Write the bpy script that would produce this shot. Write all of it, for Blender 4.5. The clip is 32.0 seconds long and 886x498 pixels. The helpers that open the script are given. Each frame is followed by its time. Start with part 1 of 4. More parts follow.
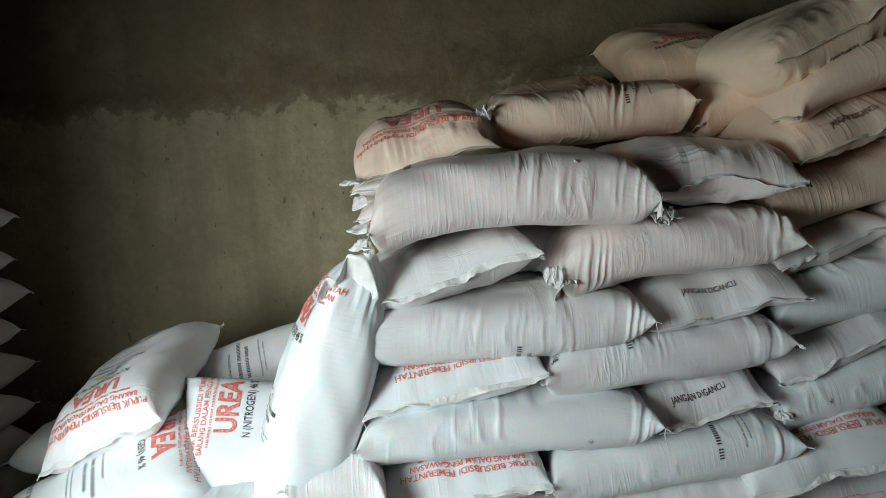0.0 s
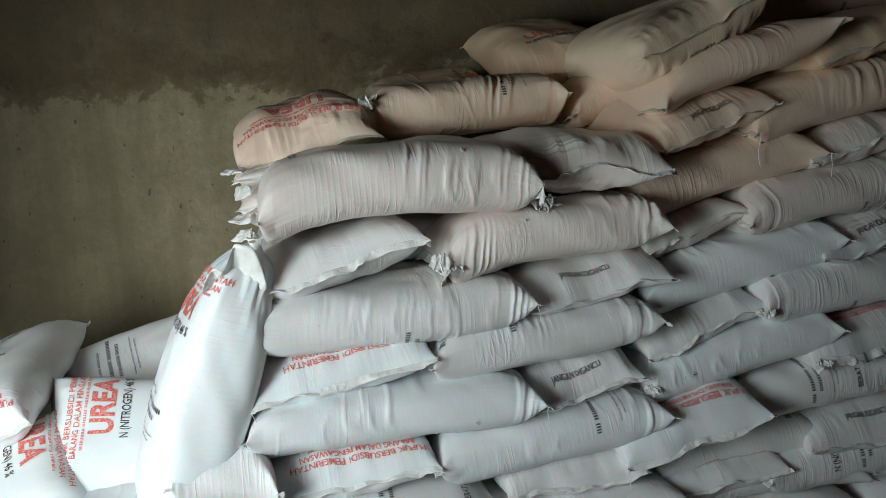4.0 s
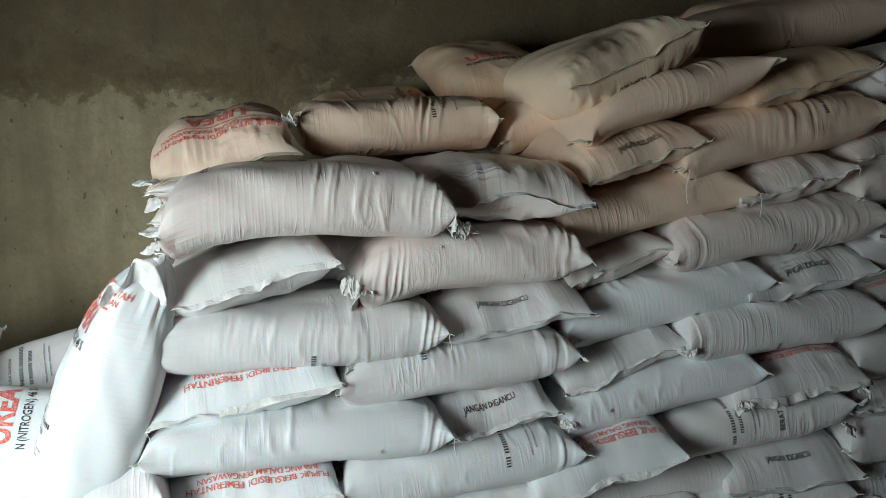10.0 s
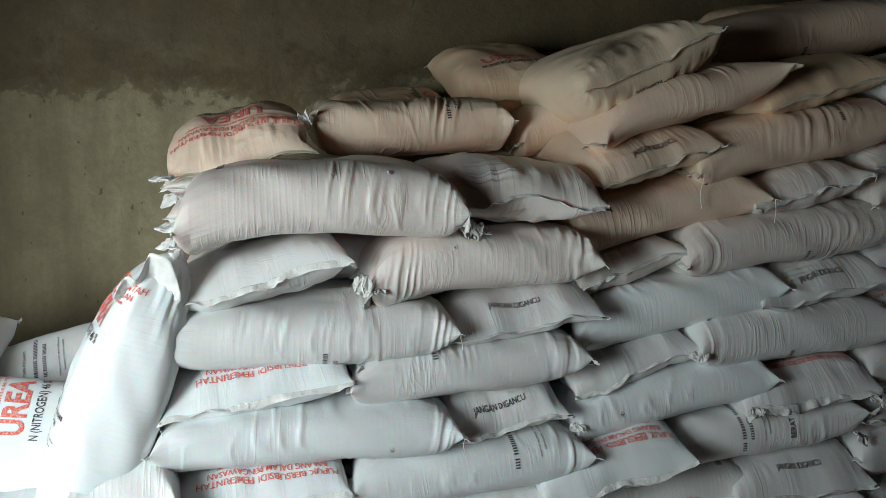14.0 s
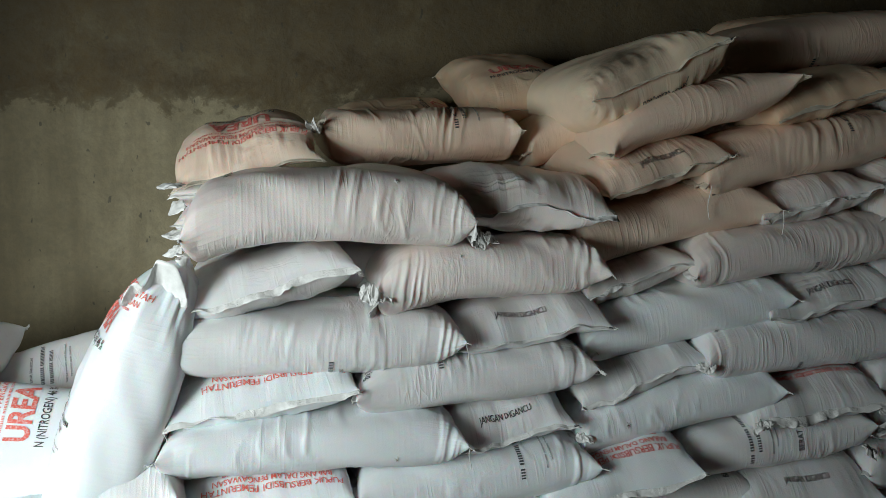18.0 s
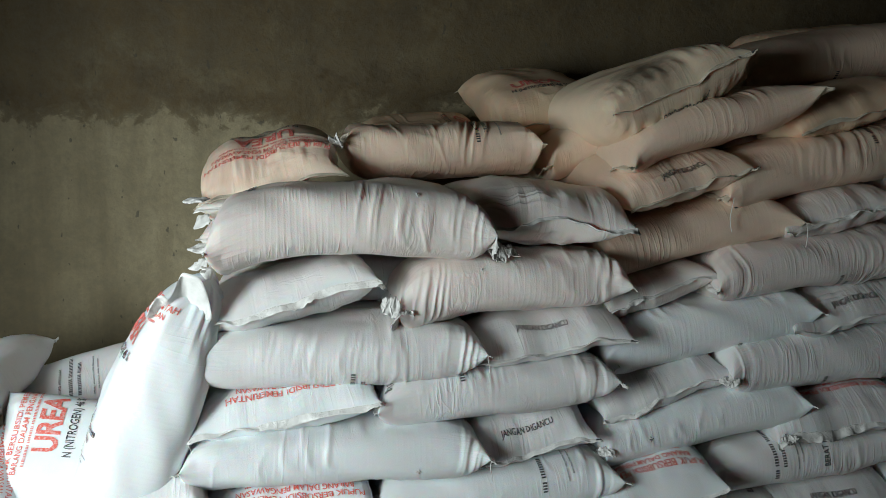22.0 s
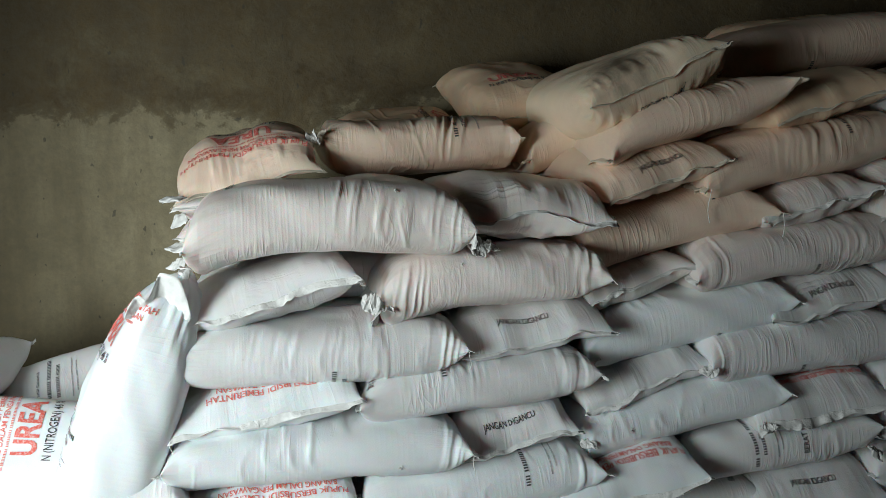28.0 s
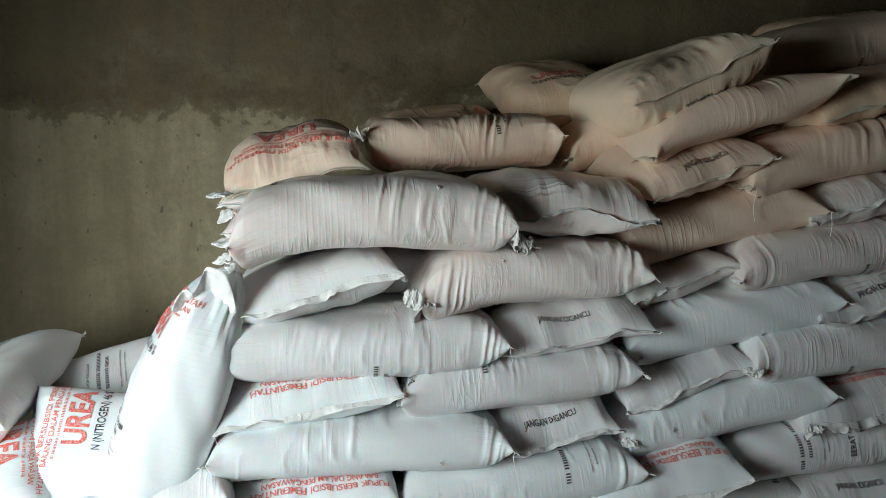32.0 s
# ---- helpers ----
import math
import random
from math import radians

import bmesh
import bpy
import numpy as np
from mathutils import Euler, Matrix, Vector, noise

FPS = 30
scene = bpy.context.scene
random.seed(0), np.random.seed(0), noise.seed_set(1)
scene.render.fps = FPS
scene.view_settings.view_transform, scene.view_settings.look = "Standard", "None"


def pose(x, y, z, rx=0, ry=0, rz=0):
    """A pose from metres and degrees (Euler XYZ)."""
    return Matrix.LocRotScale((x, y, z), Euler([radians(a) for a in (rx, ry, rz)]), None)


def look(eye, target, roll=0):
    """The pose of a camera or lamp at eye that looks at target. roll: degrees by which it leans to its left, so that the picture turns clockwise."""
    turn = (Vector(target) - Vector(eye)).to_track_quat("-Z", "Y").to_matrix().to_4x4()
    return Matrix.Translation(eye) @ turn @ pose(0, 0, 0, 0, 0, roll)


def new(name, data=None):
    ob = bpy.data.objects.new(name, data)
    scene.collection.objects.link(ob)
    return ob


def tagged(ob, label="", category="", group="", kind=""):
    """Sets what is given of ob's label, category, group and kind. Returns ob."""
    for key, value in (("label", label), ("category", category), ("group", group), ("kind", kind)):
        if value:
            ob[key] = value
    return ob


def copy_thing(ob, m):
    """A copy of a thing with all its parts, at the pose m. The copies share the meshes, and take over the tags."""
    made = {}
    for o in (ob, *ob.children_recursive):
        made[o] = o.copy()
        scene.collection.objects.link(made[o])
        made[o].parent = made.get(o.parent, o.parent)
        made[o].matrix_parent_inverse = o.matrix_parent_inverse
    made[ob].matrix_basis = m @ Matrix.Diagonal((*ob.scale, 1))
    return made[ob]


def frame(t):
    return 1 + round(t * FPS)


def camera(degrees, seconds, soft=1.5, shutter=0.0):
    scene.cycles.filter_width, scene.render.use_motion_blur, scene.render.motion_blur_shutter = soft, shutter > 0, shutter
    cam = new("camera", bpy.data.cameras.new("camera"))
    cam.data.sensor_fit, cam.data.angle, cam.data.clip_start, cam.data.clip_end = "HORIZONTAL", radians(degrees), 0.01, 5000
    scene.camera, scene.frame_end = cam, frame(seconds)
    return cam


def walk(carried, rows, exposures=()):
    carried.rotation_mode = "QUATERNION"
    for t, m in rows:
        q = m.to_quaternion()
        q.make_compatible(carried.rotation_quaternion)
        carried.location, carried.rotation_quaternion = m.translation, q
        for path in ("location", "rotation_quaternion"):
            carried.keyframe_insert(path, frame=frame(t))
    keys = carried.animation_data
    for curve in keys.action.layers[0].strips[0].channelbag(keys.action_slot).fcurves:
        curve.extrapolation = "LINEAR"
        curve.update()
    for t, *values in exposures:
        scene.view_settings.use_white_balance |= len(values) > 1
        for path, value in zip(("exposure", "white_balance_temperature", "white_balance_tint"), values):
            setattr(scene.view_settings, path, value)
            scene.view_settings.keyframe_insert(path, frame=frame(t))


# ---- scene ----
cam = camera(54.0, 32.0, soft=0.5)
PATH = [
    (0, (0.134, -0.075, 1.479), (0.206, 1.913, 1.266), -3.6),
    (0.5, (0.108, -0.051, 1.487), (0.38, 1.919, 1.275), -1.5),
    (1, (0.1, -0.043, 1.487), (0.511, 1.904, 1.287), -1.0),
    (1.5, (0.128, -0.048, 1.489), (0.485, 1.911, 1.3), -2.4),
    (2, (0.111, -0.068, 1.524), (0.4, 1.901, 1.331), -4.5),
    (2.5, (0.071, -0.068, 1.529), (0.444, 1.879, 1.271), -5.3),
    (4.5, (0.024, -0.105, 1.457), (0.415, 1.843, 1.225), -2.8),
    (5, (0.072, -0.117, 1.479), (0.284, 1.861, 1.282), -2.8),
    (5.5, (0.092, -0.08, 1.489), (0.448, 1.876, 1.277), -2.2),
    (6, (0.197, -0.072, 1.494), (0.554, 1.892, 1.369), -1.8),
    (6.5, (0.282, -0.124, 1.499), (0.609, 1.843, 1.344), -2.0),
    (7, (0.257, -0.106, 1.488), (0.62, 1.848, 1.263), -2.1),
    (7.5, (0.249, -0.113, 1.521), (0.684, 1.827, 1.301), -1.7),
    (8, (0.243, -0.093, 1.514), (0.713, 1.836, 1.272), -1.5),
    (8.5, (0.25, -0.092, 1.495), (0.707, 1.84, 1.26), -1.4),
    (9, (0.271, -0.101, 1.525), (0.695, 1.838, 1.279), -1.1),
    (9.5, (0.25, -0.081, 1.503), (0.704, 1.853, 1.269), -1.1),
    (10, (0.254, -0.085, 1.502), (0.689, 1.854, 1.277), -0.5),
    (10.5, (0.247, -0.085, 1.491), (0.682, 1.855, 1.274), 0.0),
    (11, (0.25, -0.087, 1.499), (0.667, 1.856, 1.276), 0.7),
    (11.5, (0.258, -0.094, 1.496), (0.688, 1.848, 1.282), 0.2),
    (12, (0.26, -0.101, 1.493), (0.688, 1.841, 1.28), 0.0),
    (12.5, (0.252, -0.095, 1.494), (0.686, 1.845, 1.276), 0.6),
    (13, (0.258, -0.088, 1.507), (0.688, 1.85, 1.265), -0.2),
    (13.5, (0.252, -0.095, 1.493), (0.668, 1.849, 1.269), 0.1),
    (14, (0.25, -0.092, 1.492), (0.658, 1.854, 1.276), 0.4),
    (14.5, (0.248, -0.091, 1.489), (0.664, 1.854, 1.281), 0.6),
    (16.5, (0.255, -0.101, 1.479), (0.664, 1.847, 1.287), 0.6),
    (17, (0.244, -0.09, 1.48), (0.649, 1.859, 1.289), 2.0),
    (17.5, (0.25, -0.091, 1.484), (0.657, 1.858, 1.298), 0.9),
    (18, (0.253, -0.093, 1.483), (0.644, 1.859, 1.294), 0.7),
    (18.5, (0.253, -0.103, 1.481), (0.637, 1.853, 1.316), 0.5),
    (19, (0.246, -0.113, 1.475), (0.605, 1.848, 1.315), 0.6),
    (19.5, (0.249, -0.121, 1.472), (0.576, 1.846, 1.314), 1.1),
    (20, (0.25, -0.117, 1.481), (0.605, 1.845, 1.327), 1.3),
    (20.5, (0.244, -0.109, 1.473), (0.601, 1.852, 1.316), 1.5),
    (21, (0.254, -0.113, 1.483), (0.609, 1.85, 1.338), 0.9),
    (21.5, (0.26, -0.117, 1.476), (0.617, 1.846, 1.33), -0.1),
    (22, (0.263, -0.112, 1.48), (0.596, 1.854, 1.324), 0.5),
    (22.5, (0.262, -0.106, 1.48), (0.62, 1.856, 1.324), 0.0),
    (23, (0.275, -0.106, 1.486), (0.623, 1.857, 1.33), -0.1),
    (23.5, (0.268, -0.101, 1.482), (0.629, 1.861, 1.331), -0.0),
    (24, (0.266, -0.108, 1.476), (0.604, 1.858, 1.33), 0.0),
    (24.5, (0.264, -0.119, 1.478), (0.598, 1.848, 1.334), 0.3),
    (26.5, (0.262, -0.129, 1.481), (0.6, 1.837, 1.34), 0.8),
    (27, (0.272, -0.117, 1.489), (0.63, 1.844, 1.332), 0.2),
    (27.5, (0.266, -0.114, 1.482), (0.646, 1.843, 1.322), -0.3),
    (28, (0.269, -0.109, 1.487), (0.644, 1.848, 1.315), -0.3),
    (28.5, (0.275, -0.103, 1.488), (0.65, 1.854, 1.312), -0.6),
    (29, (0.265, -0.116, 1.49), (0.625, 1.844, 1.322), -0.8),
    (29.5, (0.29, -0.112, 1.505), (0.644, 1.849, 1.329), -1.3),
    (30, (0.289, -0.163, 1.482), (0.635, 1.805, 1.385), -3.3),
    (30.5, (0.259, -0.156, 1.491), (0.565, 1.816, 1.354), -1.7),
    (31, (0.257, -0.15, 1.472), (0.541, 1.823, 1.309), -1.1),
    (31.5, (0.248, -0.145, 1.482), (0.493, 1.831, 1.303), 0.3),
    (32, (0.263, -0.12, 1.477), (0.546, 1.852, 1.306), -0.1),
]
walk(cam, [(t, look(eye, target, roll)) for t, eye, target, roll in PATH],
     [(0, -0.38), (1, -0.45), (2, -0.28), (4.5, -0.58), (5, -0.64), (6, -0.1), (7, -0.07), (9, -0.15), (14, -0.28), (17, -0.32), (23, -0.25), (28, -0.19), (30, -0.12), (31, -0.05), (32, -0.2)])

# ---------------------------------------------------------------- light
world = bpy.data.worlds.new("world")
scene.world = world
world.use_nodes = True
wn, wl = world.node_tree.nodes, world.node_tree.links
sky = wn.new("ShaderNodeTexSky")
sky.sky_type, sky.sun_disc, sky.sun_elevation, sky.sun_rotation = "NISHITA", False, radians(45), radians(233)
wl.new(sky.outputs[0], wn["Background"].inputs[0])
wn["Background"].inputs[1].default_value = 0.06


def area_lamp(name, m, sx, sy, power, colour):
    data = bpy.data.lights.new(name, "AREA")
    data.shape, data.size, data.size_y, data.energy, data.color = "RECTANGLE", sx, sy, power, colour
    ob = new(name, data)
    ob.matrix_world = m
    return ob


# daylight by the open doorway, strongest low down, from the bright yard outside
DOOR_Y0, DOOR_Y1, DOOR_H = -0.35, 1.85, 2.0
daylight = area_lamp("doorway_daylight", look((-1.72, 0.46, 1.15), (-0.5, 2.4, 0.72)), 0.8, 1.3, 51, (0.87, 0.975, 0.985))
daylight.data.spread = radians(118)


# ---------------------------------------------------------------- materials
def mat(name):
    m = bpy.data.materials.new(name)
    m.use_nodes = True
    return m, m.node_tree.nodes, m.node_tree.links, m.node_tree.nodes["Principled BSDF"]


def ramp(n, l, src, stops):
    r = n.new("ShaderNodeValToRGB")
    el = r.color_ramp.elements
    while len(el) < len(stops):
        el.new(0.5)
    for e, (p, c) in zip(el, stops):
        e.position = p
        e.color = (c, c, c, 1) if isinstance(c, (int, float)) else (*c, 1)
    l.new(src, r.inputs[0])
    return r.outputs[0]


def noise_node(n, l, vec, scale, detail=4.0, rough=0.55, distort=0.0):
    t = n.new("ShaderNodeTexNoise")
    t.inputs["Scale"].default_value, t.inputs["Detail"].default_value = scale, detail
    t.inputs["Roughness"].default_value, t.inputs["Distortion"].default_value = rough, distort
    if vec is not None:
        l.new(vec, t.inputs["Vector"])
    return t.outputs[0]


def scaled(n, l, vec, sx, sy, sz=1.0):
    mp = n.new("ShaderNodeMapping")
    mp.inputs["Scale"].default_value = (sx, sy, sz)
    l.new(vec, mp.inputs["Vector"])
    return mp.outputs[0]


def op(n, l, kind, a, b=None, clamp=False):
    m = n.new("ShaderNodeMath")
    m.operation, m.use_clamp = kind, clamp
    for i, v in enumerate((a, b)):
        if v is None:
            continue
        if isinstance(v, (int, float)):
            m.inputs[i].default_value = v
        else:
            l.new(v, m.inputs[i])
    return m.outputs[0]


def mixed(n, l, fac, a, b, kind="MIX"):
    m = n.new("ShaderNodeMix")
    m.data_type, m.blend_type = "RGBA", kind
    for sock, v in ((m.inputs["Factor"], fac), (m.inputs["A"], a), (m.inputs["B"], b)):
        if isinstance(v, (int, float)):
            sock.default_value = v
        elif isinstance(v, tuple):
            sock.default_value = (*v, 1)
        else:
            l.new(v, sock)
    return m.outputs["Result"]


def bumped(n, l, bsdf, height, strength, dist):
    b = n.new("ShaderNodeBump")
    b.inputs["Strength"].default_value, b.inputs["Distance"].default_value = strength, dist
    l.new(height, b.inputs["Height"])
    l.new(b.outputs[0], bsdf.inputs["Normal"])


def sack_cloth(name, base, dirt, ribs, slack, soot=None):
    """Woven white polypropylene: cross ribs, slack creases, handling dirt."""
    m, n, l, p = mat(name)
    uv = n.new("ShaderNodeTexCoord").outputs["UV"]
    ob = n.new("ShaderNodeObjectInfo").outputs["Random"]
    shift = n.new("ShaderNodeVectorMath")
    shift.operation = "ADD"
    sc = n.new("ShaderNodeVectorMath")
    sc.operation = "SCALE"
    sc.inputs[0].default_value = (37.0, 19.0, 11.0)
    l.new(ob, sc.inputs["Scale"])
    l.new(uv, shift.inputs[0])
    l.new(sc.outputs[0], shift.inputs[1])
    v = shift.outputs[0]
    fine = noise_node(n, l, scaled(n, l, v, 62, 8), 1.0, 1.0, 0.5, 0.3)
    patch = ramp(n, l, noise_node(n, l, scaled(n, l, v, 4.0, 6.5), 1.0, 2.0), [(0.48, 0.06), (0.66, 1.0)])
    patch2 = ramp(n, l, noise_node(n, l, scaled(n, l, v, 5.5, 4.0), 1.0, 2.0, 0.5, 0.3), [(0.52, 0.0), (0.66, 1.0)])

    def creases(vec, power):
        """Thin raised lines where the noise crosses its middle."""
        k = op(n, l, "ABSOLUTE", op(n, l, "SUBTRACT", vec, 0.5))
        return op(n, l, "POWER", op(n, l, "SUBTRACT", 1.0, op(n, l, "MULTIPLY", k, 3.2), True), power)

    across = creases(noise_node(n, l, scaled(n, l, v, 40, 3.2), 1.0, 1.5, 0.45, 0.35), 4.5)
    turned = n.new("ShaderNodeMapping")
    turned.inputs["Rotation"].default_value = (0, 0, 0.6)
    turned.inputs["Scale"].default_value = (34, 9, 1)
    l.new(v, turned.inputs["Vector"])
    slant = creases(noise_node(n, l, turned.outputs[0], 1.0, 2.0, 0.5, 0.8), 3.0)
    weave = noise_node(n, l, scaled(n, l, v, 420, 420), 1.0, 1.0)
    # even cross ribs of the tape, about 2 cm apart
    band = n.new("ShaderNodeTexWave")
    band.wave_type, band.bands_direction = "BANDS", "X"
    band.inputs["Scale"].default_value, band.inputs["Distortion"].default_value = 19.0, 1.6
    band.inputs["Detail"].default_value, band.inputs["Detail Scale"].default_value = 1.0, 0.35
    l.new(v, band.inputs["Vector"])
    stripes = op(n, l, "POWER", band.outputs["Fac"], 2.5)
    firm = ramp(n, l, noise_node(n, l, scaled(n, l, v, 2.4, 7.0), 1.0, 2.0), [(0.36, 0.15), (0.60, 1.0)])
    taut = ramp(n, l, noise_node(n, l, scaled(n, l, v, 3.0, 5.0), 1.0, 2.0), [(0.38, 0.25), (0.62, 1.0)])
    along = n.new("ShaderNodeSeparateXYZ")
    l.new(uv, along.inputs[0])
    close = ramp(n, l, op(n, l, "ABSOLUTE", along.outputs[0]), [(0.22, 0.0), (0.37, 1.0)])
    # the sides crease more than the broad faces
    side = ramp(n, l, op(n, l, "ABSOLUTE", along.outputs[1]), [(0.17, 0.12), (0.26, 1.0)])
    h = op(n, l, "MULTIPLY", op(n, l, "MULTIPLY", op(n, l, "MULTIPLY", fine, taut), op(n, l, "SUBTRACT", 1.0, close)), op(n, l, "MULTIPLY", side, ribs * 0.8))
    h = op(n, l, "ADD", h, op(n, l, "MULTIPLY", op(n, l, "MULTIPLY", across, patch), op(n, l, "MULTIPLY", op(n, l, "MULTIPLY", side, op(n, l, "SUBTRACT", 1.0, op(n, l, "MULTIPLY", close, 0.7))), slack * 1.05)))
    h = op(n, l, "ADD", h, op(n, l, "MULTIPLY", op(n, l, "MULTIPLY", slant, patch2), slack * 0.6))
    h = op(n, l, "ADD", h, op(n, l, "MULTIPLY", op(n, l, "MULTIPLY", op(n, l, "MULTIPLY", stripes, op(n, l, "SUBTRACT", 1.0, close)), firm), op(n, l, "MULTIPLY", side, ribs * 0.26)))
    # gathers that run in from the sewn ends
    pulled = creases(noise_node(n, l, scaled(n, l, v, 5, 30), 1.0, 2.0, 0.5, 0.4), 2.0)
    loose = ramp(n, l, noise_node(n, l, scaled(n, l, v, 3.0, 8.0), 1.0, 1.0), [(0.38, 0.1), (0.6, 1.0)])
    h = op(n, l, "ADD", h, op(n, l, "MULTIPLY", op(n, l, "MULTIPLY", op(n, l, "MULTIPLY", pulled, close), loose), slack * 1.0))
    h = op(n, l, "ADD", h, op(n, l, "MULTIPLY", weave, 0.05))
    bumped(n, l, p, h, 0.9, 0.0068)
    blot = ramp(n, l, noise_node(n, l, v, 3.2, 5.0, 0.65), [(0.45, 0.0), (0.75, 1.0)])
    speck = ramp(n, l, noise_node(n, l, v, 38.0, 3.0, 0.7), [(0.66, 0.0), (0.78, 1.0)])
    tone = ramp(n, l, ob, [(0.0, tuple(c * 0.93 for c in base)), (1.0, base)])
    col = mixed(n, l, op(n, l, "MULTIPLY", blot, dirt), tone, (0.50, 0.42, 0.32))
    col = mixed(n, l, op(n, l, "MULTIPLY", speck, dirt * 0.9), col, (0.30, 0.25, 0.20))
    if soot:
        far = n.new("ShaderNodeVectorMath")
        far.operation = "DISTANCE"
        l.new(uv, far.inputs[0])
        far.inputs[1].default_value = (soot[0], soot[1], 0)
        d = op(n, l, "ADD", far.outputs["Value"], op(n, l, "MULTIPLY", op(n, l, "SUBTRACT", noise_node(n, l, uv, 14.0, 5.0, 0.7), 0.5), soot[2] * 1.4))
        col = mixed(n, l, ramp(n, l, op(n, l, "DIVIDE", d, soot[2]), [(0.15, 0.85), (0.55, 0.5), (1.0, 0.0)]), col, (0.07, 0.055, 0.035))
    l.new(col, p.inputs["Base Color"])
    p.inputs["Roughness"].default_value = 0.43
    p.inputs["Specular IOR Level"].default_value = 0.45
    p.inputs["Subsurface Weight"].default_value = 0.28
    p.inputs["Subsurface Radius"].default_value = (0.06, 0.015, 0.009)
    p.inputs["Subsurface Scale"].default_value = 1.0
    return m


CLOTH = sack_cloth("woven_sack_white", (0.85, 0.833, 0.83), 0.20, 0.15, 0.23)
# Pinker base for the higher sacks: their warmer light is put into the colour.
CLOTH_WARM = sack_cloth("woven_sack_warm_light", (0.885, 0.80, 0.76), 0.26, 0.17, 0.26)
# Taut cloth; its bluish, paler base carries the cool bright light low down.
CLOTH_SMOOTH = sack_cloth("woven_sack_taut_cool_light", (0.86, 0.88, 0.89), 0.10, 0.12, 0.13)
# Tan bases hold dust and soot plus the warm bounced light high up.
CLOTH_DIRTY_WARM = sack_cloth("woven_sack_dusty_warm_light", (0.86, 0.62, 0.43), 0.48, 0.09, 0.20)
CLOTH_DUST_WARM = sack_cloth("woven_sack_dust_warm_light", (0.915, 0.70, 0.555), 0.34, 0.10, 0.21)
CLOTH_SOOT = sack_cloth("woven_sack_sooty_warm_light", (0.90, 0.72, 0.54), 0.32, 0.05, 0.14, (-0.32, -0.08, 0.14))


def plain(name, colour, rough=0.6, vary=0.12, scale=30.0):
    m, n, l, p = mat(name)
    c = n.new("ShaderNodeTexCoord").outputs["Object"]
    f = noise_node(n, l, c, scale, 4.0, 0.6)
    l.new(mixed(n, l, ramp(n, l, f, [(0.3, 0.0), (0.7, 1.0)]), tuple(k * (1 - vary) for k in colour), tuple(min(1, k * (1 + vary)) for k in colour)), p.inputs["Base Color"])
    p.inputs["Roughness"].default_value = rough
    return m


def ink(name, colour, worn=0.8):
    """Worn ink on woven tape: small gaps let the cloth show."""
    m, n, l, p = mat(name)
    c = n.new("ShaderNodeTexCoord").outputs["Object"]
    f = ramp(n, l, noise_node(n, l, c, 160.0, 3.0, 0.7), [(0.46, 0.02), (0.68, worn)])
    l.new(mixed(n, l, f, colour, (0.78, 0.75, 0.74)), p.inputs["Base Color"])
    p.inputs["Roughness"].default_value = 0.5
    return m


RED = ink("red_ink", (0.74, 0.10, 0.065), 0.65)
GREY_INK = ink("grey_ink", (0.13, 0.13, 0.14), 0.5)
BLACK = ink("black_ink", (0.018, 0.02, 0.024), 0.2)
YELLOW, GREEN, BLUE = ink("yellow_ink", (0.85, 0.55, 0.03)), ink("green_ink", (0.05, 0.30, 0.12)), ink("blue_ink", (0.02, 0.16, 0.42))


def hem_tape(name, colour):
    """Folded tape end: crushed into small sharp creases."""
    m, n, l, p = mat(name)
    c = n.new("ShaderNodeTexCoord").outputs["Object"]
    ob = n.new("ShaderNodeObjectInfo").outputs["Random"]
    shift = n.new("ShaderNodeVectorMath")
    shift.operation = "ADD"
    l.new(c, shift.inputs[0])
    l.new(ob, shift.inputs[1])
    v = shift.outputs[0]
    cell = n.new("ShaderNodeTexVoronoi")
    cell.inputs["Scale"].default_value = 42.0
    l.new(v, cell.inputs["Vector"])
    h = op(n, l, "ADD", op(n, l, "MULTIPLY", cell.outputs["Distance"], 0.8), noise_node(n, l, v, 48.0, 3.0, 0.55, 1.2))
    where = ramp(n, l, noise_node(n, l, v, 9.0, 2.0), [(0.40, 0.15), (0.62, 1.0)])
    bumped(n, l, p, op(n, l, "MULTIPLY", h, where), 0.8, 0.006)
    f = ramp(n, l, noise_node(n, l, v, 26.0, 4.0, 0.65), [(0.45, 0.0), (0.75, 0.40)])
    l.new(mixed(n, l, f, colour, tuple(k * 0.6 for k in colour)), p.inputs["Base Color"])
    p.inputs["Roughness"].default_value = 0.42
    return m


# Tan follows the upper cloths: dust, with their warm light in the colour.
HEM_DUSTY_WARM = hem_tape("dusty_warm_light_hem_tape", (0.74, 0.66, 0.53))
HEM = hem_tape("hem_tape", (0.84, 0.83, 0.80))
THREAD = plain("sewing_thread", (0.80, 0.79, 0.76), 0.7)


